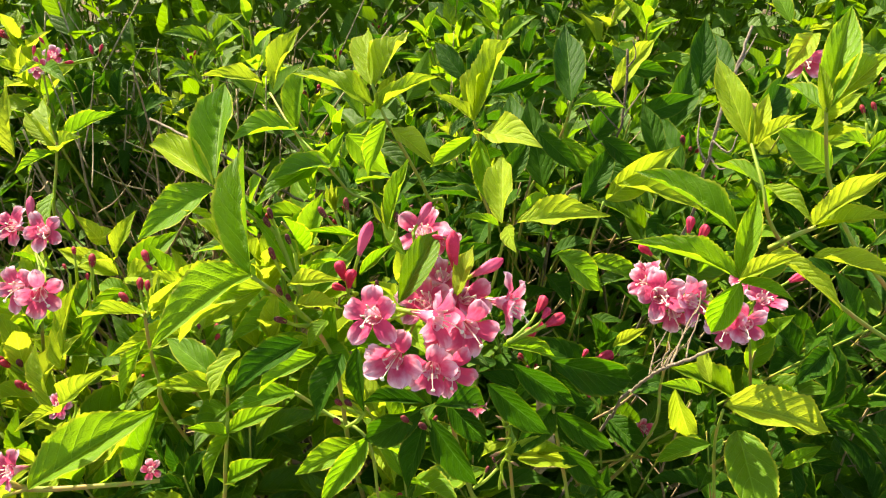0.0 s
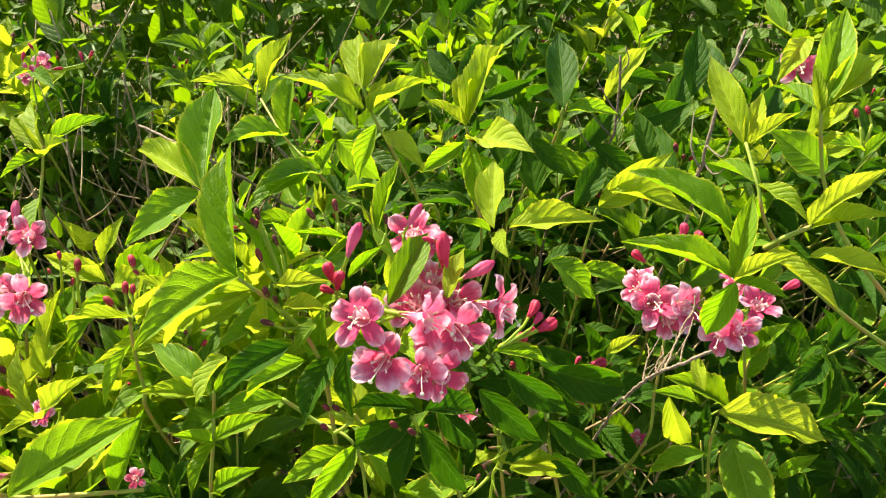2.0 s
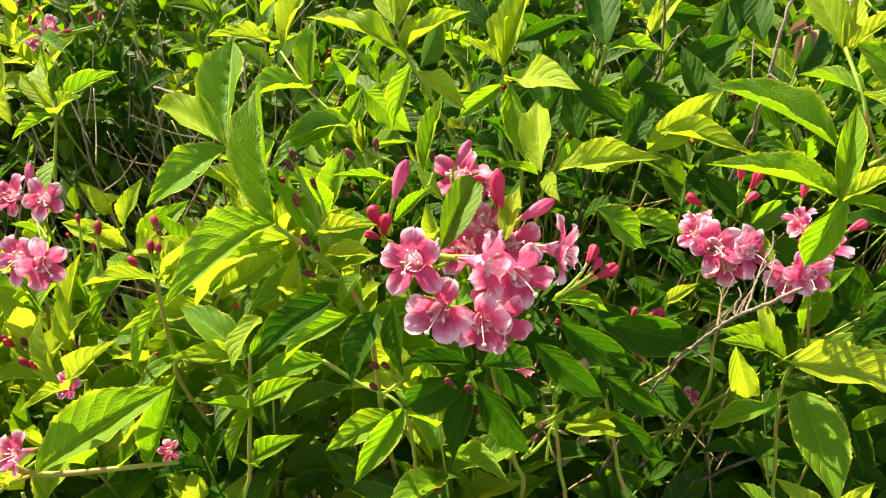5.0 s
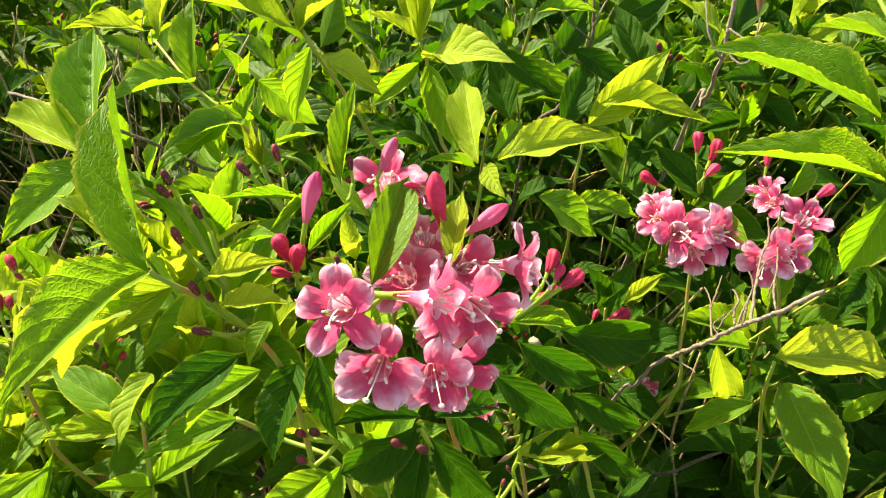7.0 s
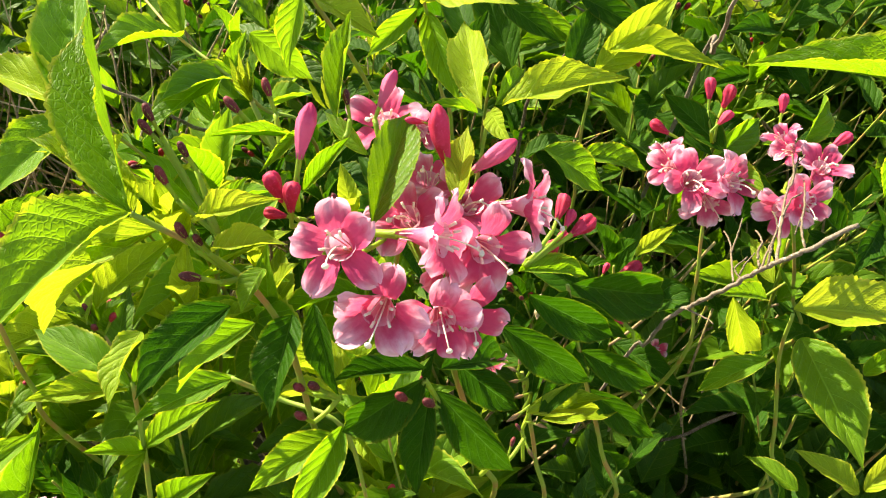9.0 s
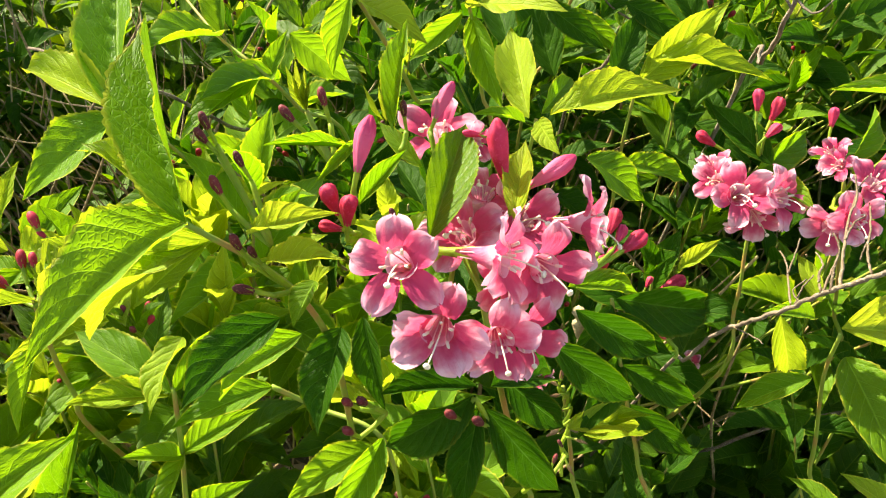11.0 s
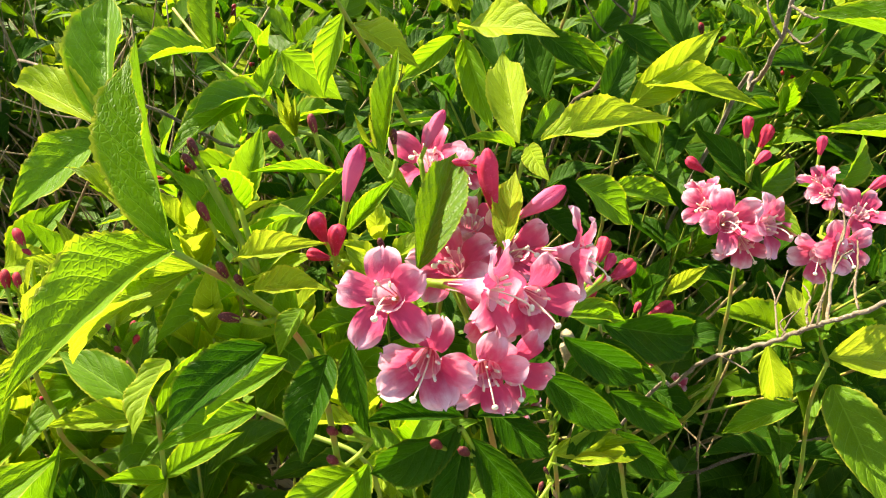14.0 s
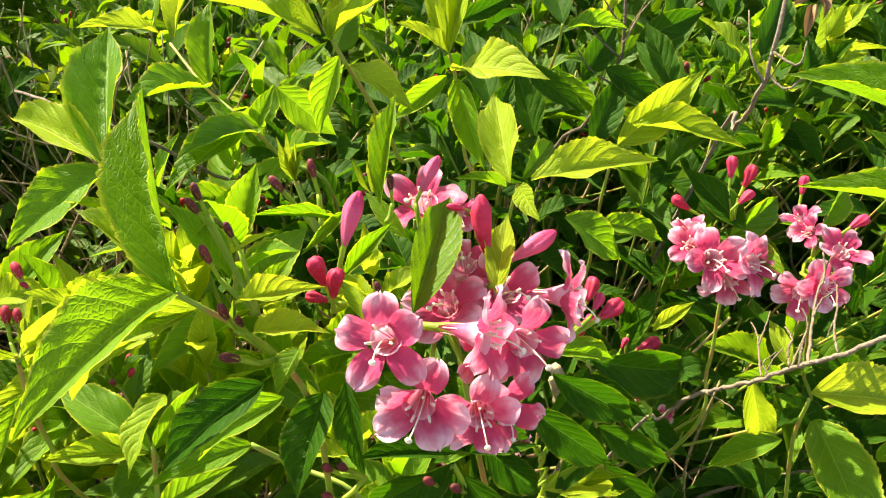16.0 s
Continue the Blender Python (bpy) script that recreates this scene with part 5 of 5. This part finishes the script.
bud(bush, (-0.4704, 1.0097, 0.6840), (-0.4773, 1.0146, 0.6921), 'red', (-0.4737, 0.9958, 0.6604))
bud(bush, (-0.4855, 1.0028, 0.6720), (-0.4828, 1.0097, 0.6838), 'red', (-0.4737, 0.9958, 0.6604))
bud(bush, (-0.4451, 0.9890, 0.6689), (-0.4315, 0.9903, 0.6715), 'red', (-0.4737, 0.9958, 0.6604))
leaf(bush, (-0.4737, 0.9976, 0.6634), (-0.4894, 0.9620, 0.6619), 0.40, 'u', 0.40, 0.30, 0, 0.5)
leaf(bush, (-0.4737, 0.9976, 0.6634), (-0.4293, 0.9569, 0.6543), 0.40, 'u', 0.40, 0.30, 0, 0.5)

bush = shoot('dead grey lichen-spotted twig with brittle side twigs', [(0.1686, 0.3874, 0.7249), (0.1584, 0.3944, 0.7105), (0.1533, 0.4020, 0.7007), (0.1487, 0.4121, 0.6878), (0.1465, 0.4267, 0.6690), (0.1493, 0.4540, 0.6390), (0.1523, 0.4755, 0.6162), (0.1529, 0.5031, 0.5832), (0.1578, 0.5390, 0.5315)], r0=0.0019, r1=0.0010, name='dead_twig', category='twig', group='dead twigs', mat=DEADWOOD)
stem(bush, [(0.1513, 0.4055, 0.6961), (0.1570, 0.4160, 0.6990), (0.1628, 0.4268, 0.7026), (0.1694, 0.4376, 0.7076), (0.1758, 0.4451, 0.7104), (0.1786, 0.4545, 0.7165)], 0.00079, 0.00045, DARKTWIG, 'side_twig', 0.00, 1.00, 0.12)
stem(bush, [(0.1628, 0.4268, 0.7026), (0.1691, 0.4328, 0.7067), (0.1754, 0.4360, 0.7074)], 0.00058, 0.00038, DARKTWIG, 'side_twig', 0.00, 1.00, 0.12)
stem(bush, [(0.1694, 0.4376, 0.7076), (0.1796, 0.4507, 0.7120), (0.1852, 0.4553, 0.7143)], 0.00050, 0.00030, DARKTWIG, 'side_twig', 0.00, 1.00, 0.12)
stem(bush, [(0.1567, 0.3966, 0.7079), (0.1605, 0.4079, 0.7103), (0.1665, 0.4192, 0.7150), (0.1711, 0.4299, 0.7183)], 0.00065, 0.00038, DARKTWIG, 'side_twig', 0.00, 1.00, 0.12)
stem(bush, [(0.1640, 0.4140, 0.7136), (0.1599, 0.4101, 0.7088), (0.1579, 0.4075, 0.7074)], 0.00043, 0.00030, DARKTWIG, 'side_twig', 0.00, 1.00, 0.12)
stem(bush, [(0.1495, 0.4081, 0.6925), (0.1555, 0.4180, 0.6948), (0.1631, 0.4293, 0.6969), (0.1667, 0.4409, 0.6963)], 0.00065, 0.00038, DARKTWIG, 'side_twig', 0.00, 1.00, 0.12)
stem(bush, [(0.1487, 0.4124, 0.6882), (0.1518, 0.4210, 0.6900), (0.1564, 0.4275, 0.6909), (0.1574, 0.4357, 0.6910)], 0.00072, 0.00038, DARKTWIG, 'side_twig', 0.00, 1.00, 0.12)
stem(bush, [(0.1491, 0.4118, 0.6895), (0.1548, 0.4183, 0.6946), (0.1600, 0.4241, 0.6968)], 0.00058, 0.00030, DARKTWIG, 'side_twig', 0.00, 1.00, 0.12)
stem(bush, [(0.1465, 0.4270, 0.6694), (0.1505, 0.4384, 0.6716), (0.1551, 0.4517, 0.6733), (0.1555, 0.4597, 0.6746)], 0.00058, 0.00038, DARKTWIG, 'side_twig', 0.00, 1.00, 0.12)
stem(bush, [(0.1528, 0.4450, 0.6724), (0.1579, 0.4511, 0.6782), (0.1623, 0.4573, 0.6823)], 0.00043, 0.00030, DARKTWIG, 'side_twig', 0.00, 1.00, 0.12)
stem(bush, [(0.1472, 0.4255, 0.6715), (0.1528, 0.4314, 0.6754), (0.1582, 0.4342, 0.6793)], 0.00050, 0.00030, DARKTWIG, 'side_twig', 0.00, 1.00, 0.12)
stem(bush, [(0.1480, 0.4241, 0.6739), (0.1475, 0.4295, 0.6760), (0.1536, 0.4316, 0.6797)], 0.00043, 0.00030, DARKTWIG, 'side_twig', 0.00, 1.00, 0.12)
stem(bush, [(0.1515, 0.4791, 0.6116), (0.1588, 0.4678, 0.6122), (0.1605, 0.4635, 0.6121)], 0.00058, 0.00038, DARKTWIG, 'side_twig', 0.00, 1.00, 0.12)

bush = shoot('tall grey dead twig standing in the shrub', [(0.2459, 0.6464, 0.8275), (0.2338, 0.6287, 0.7973), (0.2230, 0.6139, 0.7527), (0.2241, 0.6253, 0.7130), (0.2465, 0.6878, 0.6619)], name='dead_twig', category='twig', group='dead twigs', mat=DEADWOOD)
stem(bush, [(0.2338, 0.6287, 0.7973), (0.2412, 0.6352, 0.8084), (0.2539, 0.6536, 0.8202)], 0.0009, 0.0004, DEADWOOD, 'side_twig', 0.00, 1.00, 0.12)
stem(bush, [(0.2218, 0.6117, 0.7489), (0.2308, 0.5982, 0.7459), (0.2369, 0.6047, 0.7570)], 0.0009, 0.0004, DEADWOOD, 'side_twig', 0.00, 1.00, 0.12)
stem(bush, [(0.2200, 0.6119, 0.7296), (0.2131, 0.6209, 0.7446), (0.2178, 0.6437, 0.7636)], 0.0009, 0.0004, DEADWOOD, 'side_twig', 0.00, 1.00, 0.12)
stem(bush, [(0.2221, 0.6152, 0.7353), (0.2279, 0.6006, 0.7303), (0.2352, 0.5949, 0.7404)], 0.0009, 0.0004, DEADWOOD, 'side_twig', 0.00, 1.00, 0.12)
leaf(bush, (0.2413, 0.6194, 0.7819), (0.2265, 0.6105, 0.7765), 0.60, 'c', 0.80, 0.90, 4, 1.0)
leaf(bush, (0.2406, 0.6149, 0.7743), (0.2358, 0.6057, 0.7587), 0.50, 'l', 0.80, 0.90, 4, 1.0)
leaf(bush, (0.2425, 0.6170, 0.7778), (0.2412, 0.6012, 0.7707), 0.50, 'r', 0.80, 0.90, 4, 1.0)

bush = shoot('dark branched dead twig among the leaves', [(0.1876, 0.7939, 0.7616), (0.1870, 0.7747, 0.7096), (0.1789, 0.7645, 0.6727), (0.1609, 0.7670, 0.6374)], name='dead_twig', category='twig', group='dead twigs', mat=DARKTWIG)
stem(bush, [(0.1870, 0.7747, 0.7096), (0.1759, 0.7830, 0.7234), (0.1675, 0.7912, 0.7372)], 0.0009, 0.0004, DARKTWIG, 'side_twig', 0.00, 1.00, 0.12)
stem(bush, [(0.1830, 0.7683, 0.6889), (0.1645, 0.7841, 0.7054), (0.1587, 0.7924, 0.7195)], 0.0009, 0.0004, DARKTWIG, 'side_twig', 0.00, 1.00, 0.12)
stem(bush, [(0.1856, 0.7692, 0.7003), (0.2003, 0.7802, 0.7191), (0.2109, 0.7857, 0.7285)], 0.0009, 0.0004, DARKTWIG, 'side_twig', 0.00, 1.00, 0.12)
stem(bush, [(0.1762, 0.7631, 0.6703), (0.1595, 0.7701, 0.6818), (0.1481, 0.7813, 0.7005)], 0.0009, 0.0004, DARKTWIG, 'side_twig', 0.00, 1.00, 0.12)
stem(bush, [(0.1869, 0.7844, 0.7455), (0.1947, 0.7898, 0.7548), (0.1917, 0.7979, 0.7685)], 0.0009, 0.0004, DARKTWIG, 'side_twig', 0.00, 1.00, 0.12)
stem(bush, [(0.1700, 0.7652, 0.6540), (0.1561, 0.7680, 0.6586), (0.1447, 0.7765, 0.6727)], 0.0009, 0.0004, DARKTWIG, 'side_twig', 0.00, 1.00, 0.12)

bush = shoot('grey broken cane lying aslant', [(-0.3246, 0.9180, 0.6295), (-0.2344, 0.7857, 0.6627), (-0.1860, 0.7728, 0.6416), (-0.1419, 0.7922, 0.5967)], r1=0.0014, r0=0.002, name='dead_twig', category='twig', group='dead twigs', mat=DEADWOOD)

bush = shoot('grey broken cane under the foliage', [(0.3259, 0.5974, 0.3930), (0.2847, 0.6096, 0.3737), (0.2700, 0.6394, 0.3256)], r1=0.0016, r0=0.0024, name='dead_twig', category='twig', group='dead twigs', mat=DEADWOOD)


# ---- the rest of the shrub ----
def filler_shoot(seed, size, young, flowering, kind):
    """A shoot one metre long that ends at its top in opposite pairs of leaves; its origin is the top."""
    rng = random.Random(seed)
    label = ("weigela shoot with green leaves", "weigela shoot with yellow-green young leaves", "weigela shoot with green leaves and red buds")[2 if flowering else 1 if young else 0]
    thing = thing_at("weigela_shoot", (0, 0, 0), label, "shrub shoot", "shoots of the weigela shrub")
    lean = Vector((rng.uniform(-0.1, 0.1), rng.uniform(-0.1, 0.1), 0))
    pts = [Vector((0, 0, -1.0)) + lean * 3, Vector((0, 0, -0.5)) + lean * 1.2, Vector((0, 0, -0.2)) + lean * 0.3, Vector((0, 0, 0))]
    stem(thing, pts, 0.0030, 0.0010)
    z, turn = 0.0, rng.uniform(0, 90)
    for k in range(5):
        ln = size * (0.045, 0.062, 0.078, 0.080, 0.070)[k] * rng.uniform(0.85, 1.15)
        rise = (62, 40, 20, 5, -8)[k]
        for s in (0, 1):
            a = radians(turn + 180 * s + rng.uniform(-14, 14))
            e = radians(rise + rng.uniform(-14, 14))
            d = Vector((math.cos(a) * math.cos(e), math.sin(a) * math.cos(e), math.sin(e)))
            b = Vector((0, 0, z)) + lean * (-z)
            face = UP * math.cos(e) - Vector((math.cos(a), math.sin(a), 0)) * math.sin(e) + Vector((0, -0.25, 0))
            leaf(thing, b + d * 0.006, b + d * (ln + 0.006), rng.uniform(0.44, 0.58), tuple(face), rng.choice((0.35, 0.5)), rng.choice((0.2, 0.4, 0.6)), 1 if (young and k < 3) else kind, 0.5, 26)
        turn += 90
        z -= size * rng.uniform(0.022, 0.040)
    if flowering:
        for i in range(4):
            a = rng.uniform(0, 6.28)
            d = Vector((math.cos(a) * 0.6, math.sin(a) * 0.6, 1)).normalized()
            bud(thing, d * 0.018, d * 0.030, "small" if i % 2 else "dark", (0, 0, 0))
    return thing


rng = random.Random(11)
PATTERNS = {"young": [], "green": [], "dark": []}
for i in range(4):
    PATTERNS["young"].append(filler_shoot(100 + i, 1.0, True, i == 3, 0))
    PATTERNS["green"].append(filler_shoot(120 + i, 1.0, False, i == 3, (0, 0, 2, 2)[i]))
    # dark shoots: shade is already in the kind 3 leaf colour
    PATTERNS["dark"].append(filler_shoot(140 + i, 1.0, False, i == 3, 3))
FRESH = {p.name for group in PATTERNS.values() for p in group}


def canopy(x, y):
    """The height below which the foliage of the shrub closes."""
    front = 0.54 + 0.12 * min(1.0, max(0.0, (y - 0.46) / 0.16))
    back = 0.08 * max(0.0, y - 1.25)
    return front + back


def hollow(x, y):
    """Where the shrub is open and its bare canes show."""
    return math.exp(-(((x + 0.36) / 0.20) ** 2 + ((y - 0.98) / 0.24) ** 2))


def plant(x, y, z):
    """One more shoot with its top there: young leaves in the open front, shade-coloured older ones inside and in the
    shade.
    """
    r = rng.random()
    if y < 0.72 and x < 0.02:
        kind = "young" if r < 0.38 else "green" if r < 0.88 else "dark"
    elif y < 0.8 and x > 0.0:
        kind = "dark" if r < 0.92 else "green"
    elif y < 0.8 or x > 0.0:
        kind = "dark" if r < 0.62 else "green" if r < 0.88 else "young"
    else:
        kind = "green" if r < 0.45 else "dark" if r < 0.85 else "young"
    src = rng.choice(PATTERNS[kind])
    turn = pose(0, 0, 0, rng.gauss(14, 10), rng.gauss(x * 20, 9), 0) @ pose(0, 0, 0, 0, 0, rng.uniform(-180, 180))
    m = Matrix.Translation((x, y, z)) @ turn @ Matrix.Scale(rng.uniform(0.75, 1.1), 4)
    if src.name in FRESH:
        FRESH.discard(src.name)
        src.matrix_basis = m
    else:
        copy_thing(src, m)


used = []
tries = 0
while len(used) < 265 and tries < 30000:
    tries += 1
    if len(used) < 50:
        x, y = rng.uniform(-0.42, 0.02), rng.uniform(0.45, 0.68)
    else:
        y = 0.47 + 0.95 * rng.random() ** 1.1
        half = 0.30 + 0.52 * y
        x = rng.uniform(-half, half)
    z = canopy(x, y) - abs(rng.gauss(0.05, 0.09)) - 0.02
    if hollow(x, y) > 0.35 and z > 0.34:
        continue
    if 0.04 < x < 0.36 and y < 0.78 and z > 0.53:
        continue
    if min(((x - a) ** 2 + (y - b) ** 2 + (z - c) ** 2 for a, b, c in used), default=1.0) < 0.045 ** 2:
        continue
    used.append((x, y, z))
for place in used:
    plant(*place)


# bare canes in the hollow of the shrub
def cane(label, foot, top, r, seed, bark=STEM):
    g = random.Random(seed)
    a, b = Vector(foot), Vector(top)
    thing = thing_at("bare_cane", (a.x, a.y, 0), label, "cane", "bare canes of the shrub")
    mid = [a.lerp(b, k) + Vector((g.uniform(-1, 1), g.uniform(-1, 1), 0)) * 0.034 for k in (0.2, 0.4, 0.6, 0.8)]
    stem(thing, [a] + mid + [b], r, r * 0.55, bark, "stem", 0.0, 0.55, 0.10)
    for k in range(g.randint(2, 5)):
        p = a.lerp(b, g.uniform(0.45, 0.9))
        q = p + Vector((g.uniform(-0.09, 0.09), g.uniform(-0.09, 0.09), g.uniform(0.03, 0.12)))
        stem(thing, [p, p.lerp(q, 0.5) + Vector((0, 0, -0.006)), q], r * 0.45, r * 0.25, bark, "side_stem", 0.1, 0.5, 0.10)


for i in range(130):
    x, y = rng.gauss(-0.36, 0.24), rng.uniform(0.85, 1.6)
    top = (x + rng.gauss(0.04, 0.36), y + rng.gauss(-0.08, 0.22), rng.uniform(0.34, 0.66))
    cane("bare brown cane of the weigela shrub", (x, y, -0.02), top, rng.uniform(0.0010, 0.0025), i)
for i in range(95):
    x, y = rng.gauss(-0.40, 0.20), rng.uniform(0.95, 1.35)
    top = (x + rng.gauss(-0.05, 0.42), y + abs(rng.gauss(0, 0.12)), rng.uniform(0.40, 0.66))
    cane("dead straw-brown cane leaning in the open shrub", (x, y, -0.02), top, rng.uniform(0.0013, 0.0026), 900 + i, STRAW)
for i in range(40):
    x, y = rng.uniform(-0.5, 0.8), rng.uniform(0.75, 1.6)
    top = (x + rng.gauss(0, 0.16), y + rng.gauss(-0.08, 0.14), rng.uniform(0.30, 0.60))
    cane("bare brown cane of the weigela shrub", (x, y, -0.02), top, rng.uniform(0.0014, 0.0030), 500 + i)


# foliage behind, too far to pick shoot from shoot
def far_foliage(name, shoots, seed, label):
    g = random.Random(seed)
    verts, faces, uvs = [], [], []
    shape = [(0, 0), (-0.20, 0.22), (0, 0.22), (0.20, 0.22), (-0.23, 0.45), (0, 0.45), (0.23, 0.45), (-0.13, 0.74), (0, 0.74), (0.13, 0.74), (0, 1.0)]
    tris = [(0, 2, 1), (0, 3, 2), (1, 2, 5, 4), (2, 3, 6, 5), (4, 5, 8, 7), (5, 6, 9, 8), (7, 8, 10), (8, 9, 10)]
    for top, size, spread in shoots:
        turn = g.uniform(0, 6.28)
        axis = Vector((g.gauss(0, 0.25), g.gauss(-0.15, 0.25), 1)).normalized()
        for k in range(5):
            for s in (0, 1):
                a, e = turn + 3.14 * s + g.uniform(-0.3, 0.3), radians((60, 38, 18, 0, -15)[k] + g.uniform(-20, 20))
                d = Vector((math.cos(a) * math.cos(e), math.sin(a) * math.cos(e), math.sin(e)))
                p = Vector(top) - axis * (0.032 * size * k) + d * 0.006
                m = frame_of(d, axis + Vector((g.uniform(-0.4, 0.4), g.uniform(-0.5, 0.3), 0)))
                ln, n = size * g.uniform(0.05, 0.085), len(verts)
                for sx, sy in shape:
                    verts.append(tuple(p + m @ Vector((sx * ln, sy * ln, abs(sx) * ln * 0.5 - sy * sy * 0.14 * ln))))
                    uvs.append((sx * 2.1 + 0.5, sy))
                faces += [tuple(n + q for q in t) for t in tris]
            turn += 1.57
        n = len(verts)
        foot = Vector(top) - axis * spread
        for q, r in ((foot, 0.0025), (Vector(top), 0.001)):
            for c in range(3):
                verts.append(tuple(q + Vector((math.cos(c * 2.1) * r, math.sin(c * 2.1) * r, 0))))
                uvs.append((0.5, 0.5))
        faces += [(n + c, n + (c + 1) % 3, n + 3 + (c + 1) % 3, n + 3 + c) for c in range(3)]
    ob = new(name, mesh_of(name, verts, faces, uvs, [SHADED_LEAF]))
    return tagged(ob, label, "foliage", kind="stuff")


def far_tops(count, seed, x1, y0, y1, low, high, x0=0.0):
    g = random.Random(seed)
    out = []
    for _ in range(count):
        x, y = g.uniform(x0, x1) * g.choice((-1, 1)), g.uniform(y0, y1)
        if hollow(x, y) > 0.3:
            continue
        z = low + (high - low) * min(1.0, 0.45 + max(0.0, y - 1.2) * 0.8) * g.random() ** 0.7 * (0.8 + 0.25 * noise.noise(Vector((x * 2.5, y * 2.5, seed))))
        out.append(((x, y, z), g.uniform(0.8, 1.15), min(z, 0.5)))
    return out


def hollow_tops(count, seed):
    """Small sparse shoots low in the open part of the shrub."""
    g = random.Random(seed)
    out = []
    while len(out) < count:
        x, y, z = g.gauss(-0.42, 0.22), g.uniform(0.95, 1.75), g.uniform(0.14, 0.52)
        if z < 0.60 - 0.16 * (1.75 - y):
            out.append(((x, y, z), g.uniform(0.45, 0.8), min(z, 0.3)))
    return out


far_foliage("hollow_foliage", hollow_tops(150, 8), 8, "small sunlit leaves among the bare canes")
# tops above the view are unseen, raised to shade the foliage in front
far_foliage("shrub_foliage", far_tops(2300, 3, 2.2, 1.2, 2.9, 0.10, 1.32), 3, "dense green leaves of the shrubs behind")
# inner leaves: part of their shade lies in the leaf colour
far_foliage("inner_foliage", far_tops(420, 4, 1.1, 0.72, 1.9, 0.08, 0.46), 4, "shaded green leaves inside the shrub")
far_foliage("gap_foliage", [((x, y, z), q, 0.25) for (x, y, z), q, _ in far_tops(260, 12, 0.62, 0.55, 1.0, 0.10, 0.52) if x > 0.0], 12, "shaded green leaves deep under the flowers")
# added mostly out of view, to keep sun off the open part
far_foliage("side_foliage", far_tops(500, 5, 2.0, 0.45, 1.5, 0.15, 0.84, 0.72), 5, "green leaves added at both sides, mostly out of view, to shade the shrub")
far_foliage("hedge_foliage", far_tops(1200, 6, 3.5, 2.9, 5.0, 0.10, 1.45), 6, "leaves of the shrubs in the distance")


def litter(count):
    g = random.Random(9)
    verts, faces, uvs = [], [], []
    for _ in range(count):
        p = Vector((g.uniform(-1.2, 1.2), g.uniform(0.2, 2.0), 0.006))
        m = frame_of(Vector((g.uniform(-1, 1), g.uniform(-1, 1), g.uniform(-0.1, 0.25))), UP + Vector((g.uniform(-0.5, 0.5), g.uniform(-0.5, 0.5), 0)))
        ln, w, n = g.uniform(0.02, 0.06), g.uniform(0.08, 0.24), len(verts)
        for sx, sy in ((0, 0), (-w, 0.45), (w, 0.45), (0, 1), (0, 0.5)):
            verts.append(tuple(p + m @ Vector((sx * ln, sy * ln, abs(sx) * 0.6 * ln))))
            uvs.append((sx + 0.5, sy))
        faces += [(n, n + 4, n + 1), (n, n + 2, n + 4), (n + 1, n + 4, n + 3), (n + 4, n + 2, n + 3)]
    tagged(new("leaf_litter", mesh_of("leaf_litter", verts, faces, uvs, [LITTER])), "dry brown fallen leaves on the soil", "litter", kind="stuff")


litter(2500)
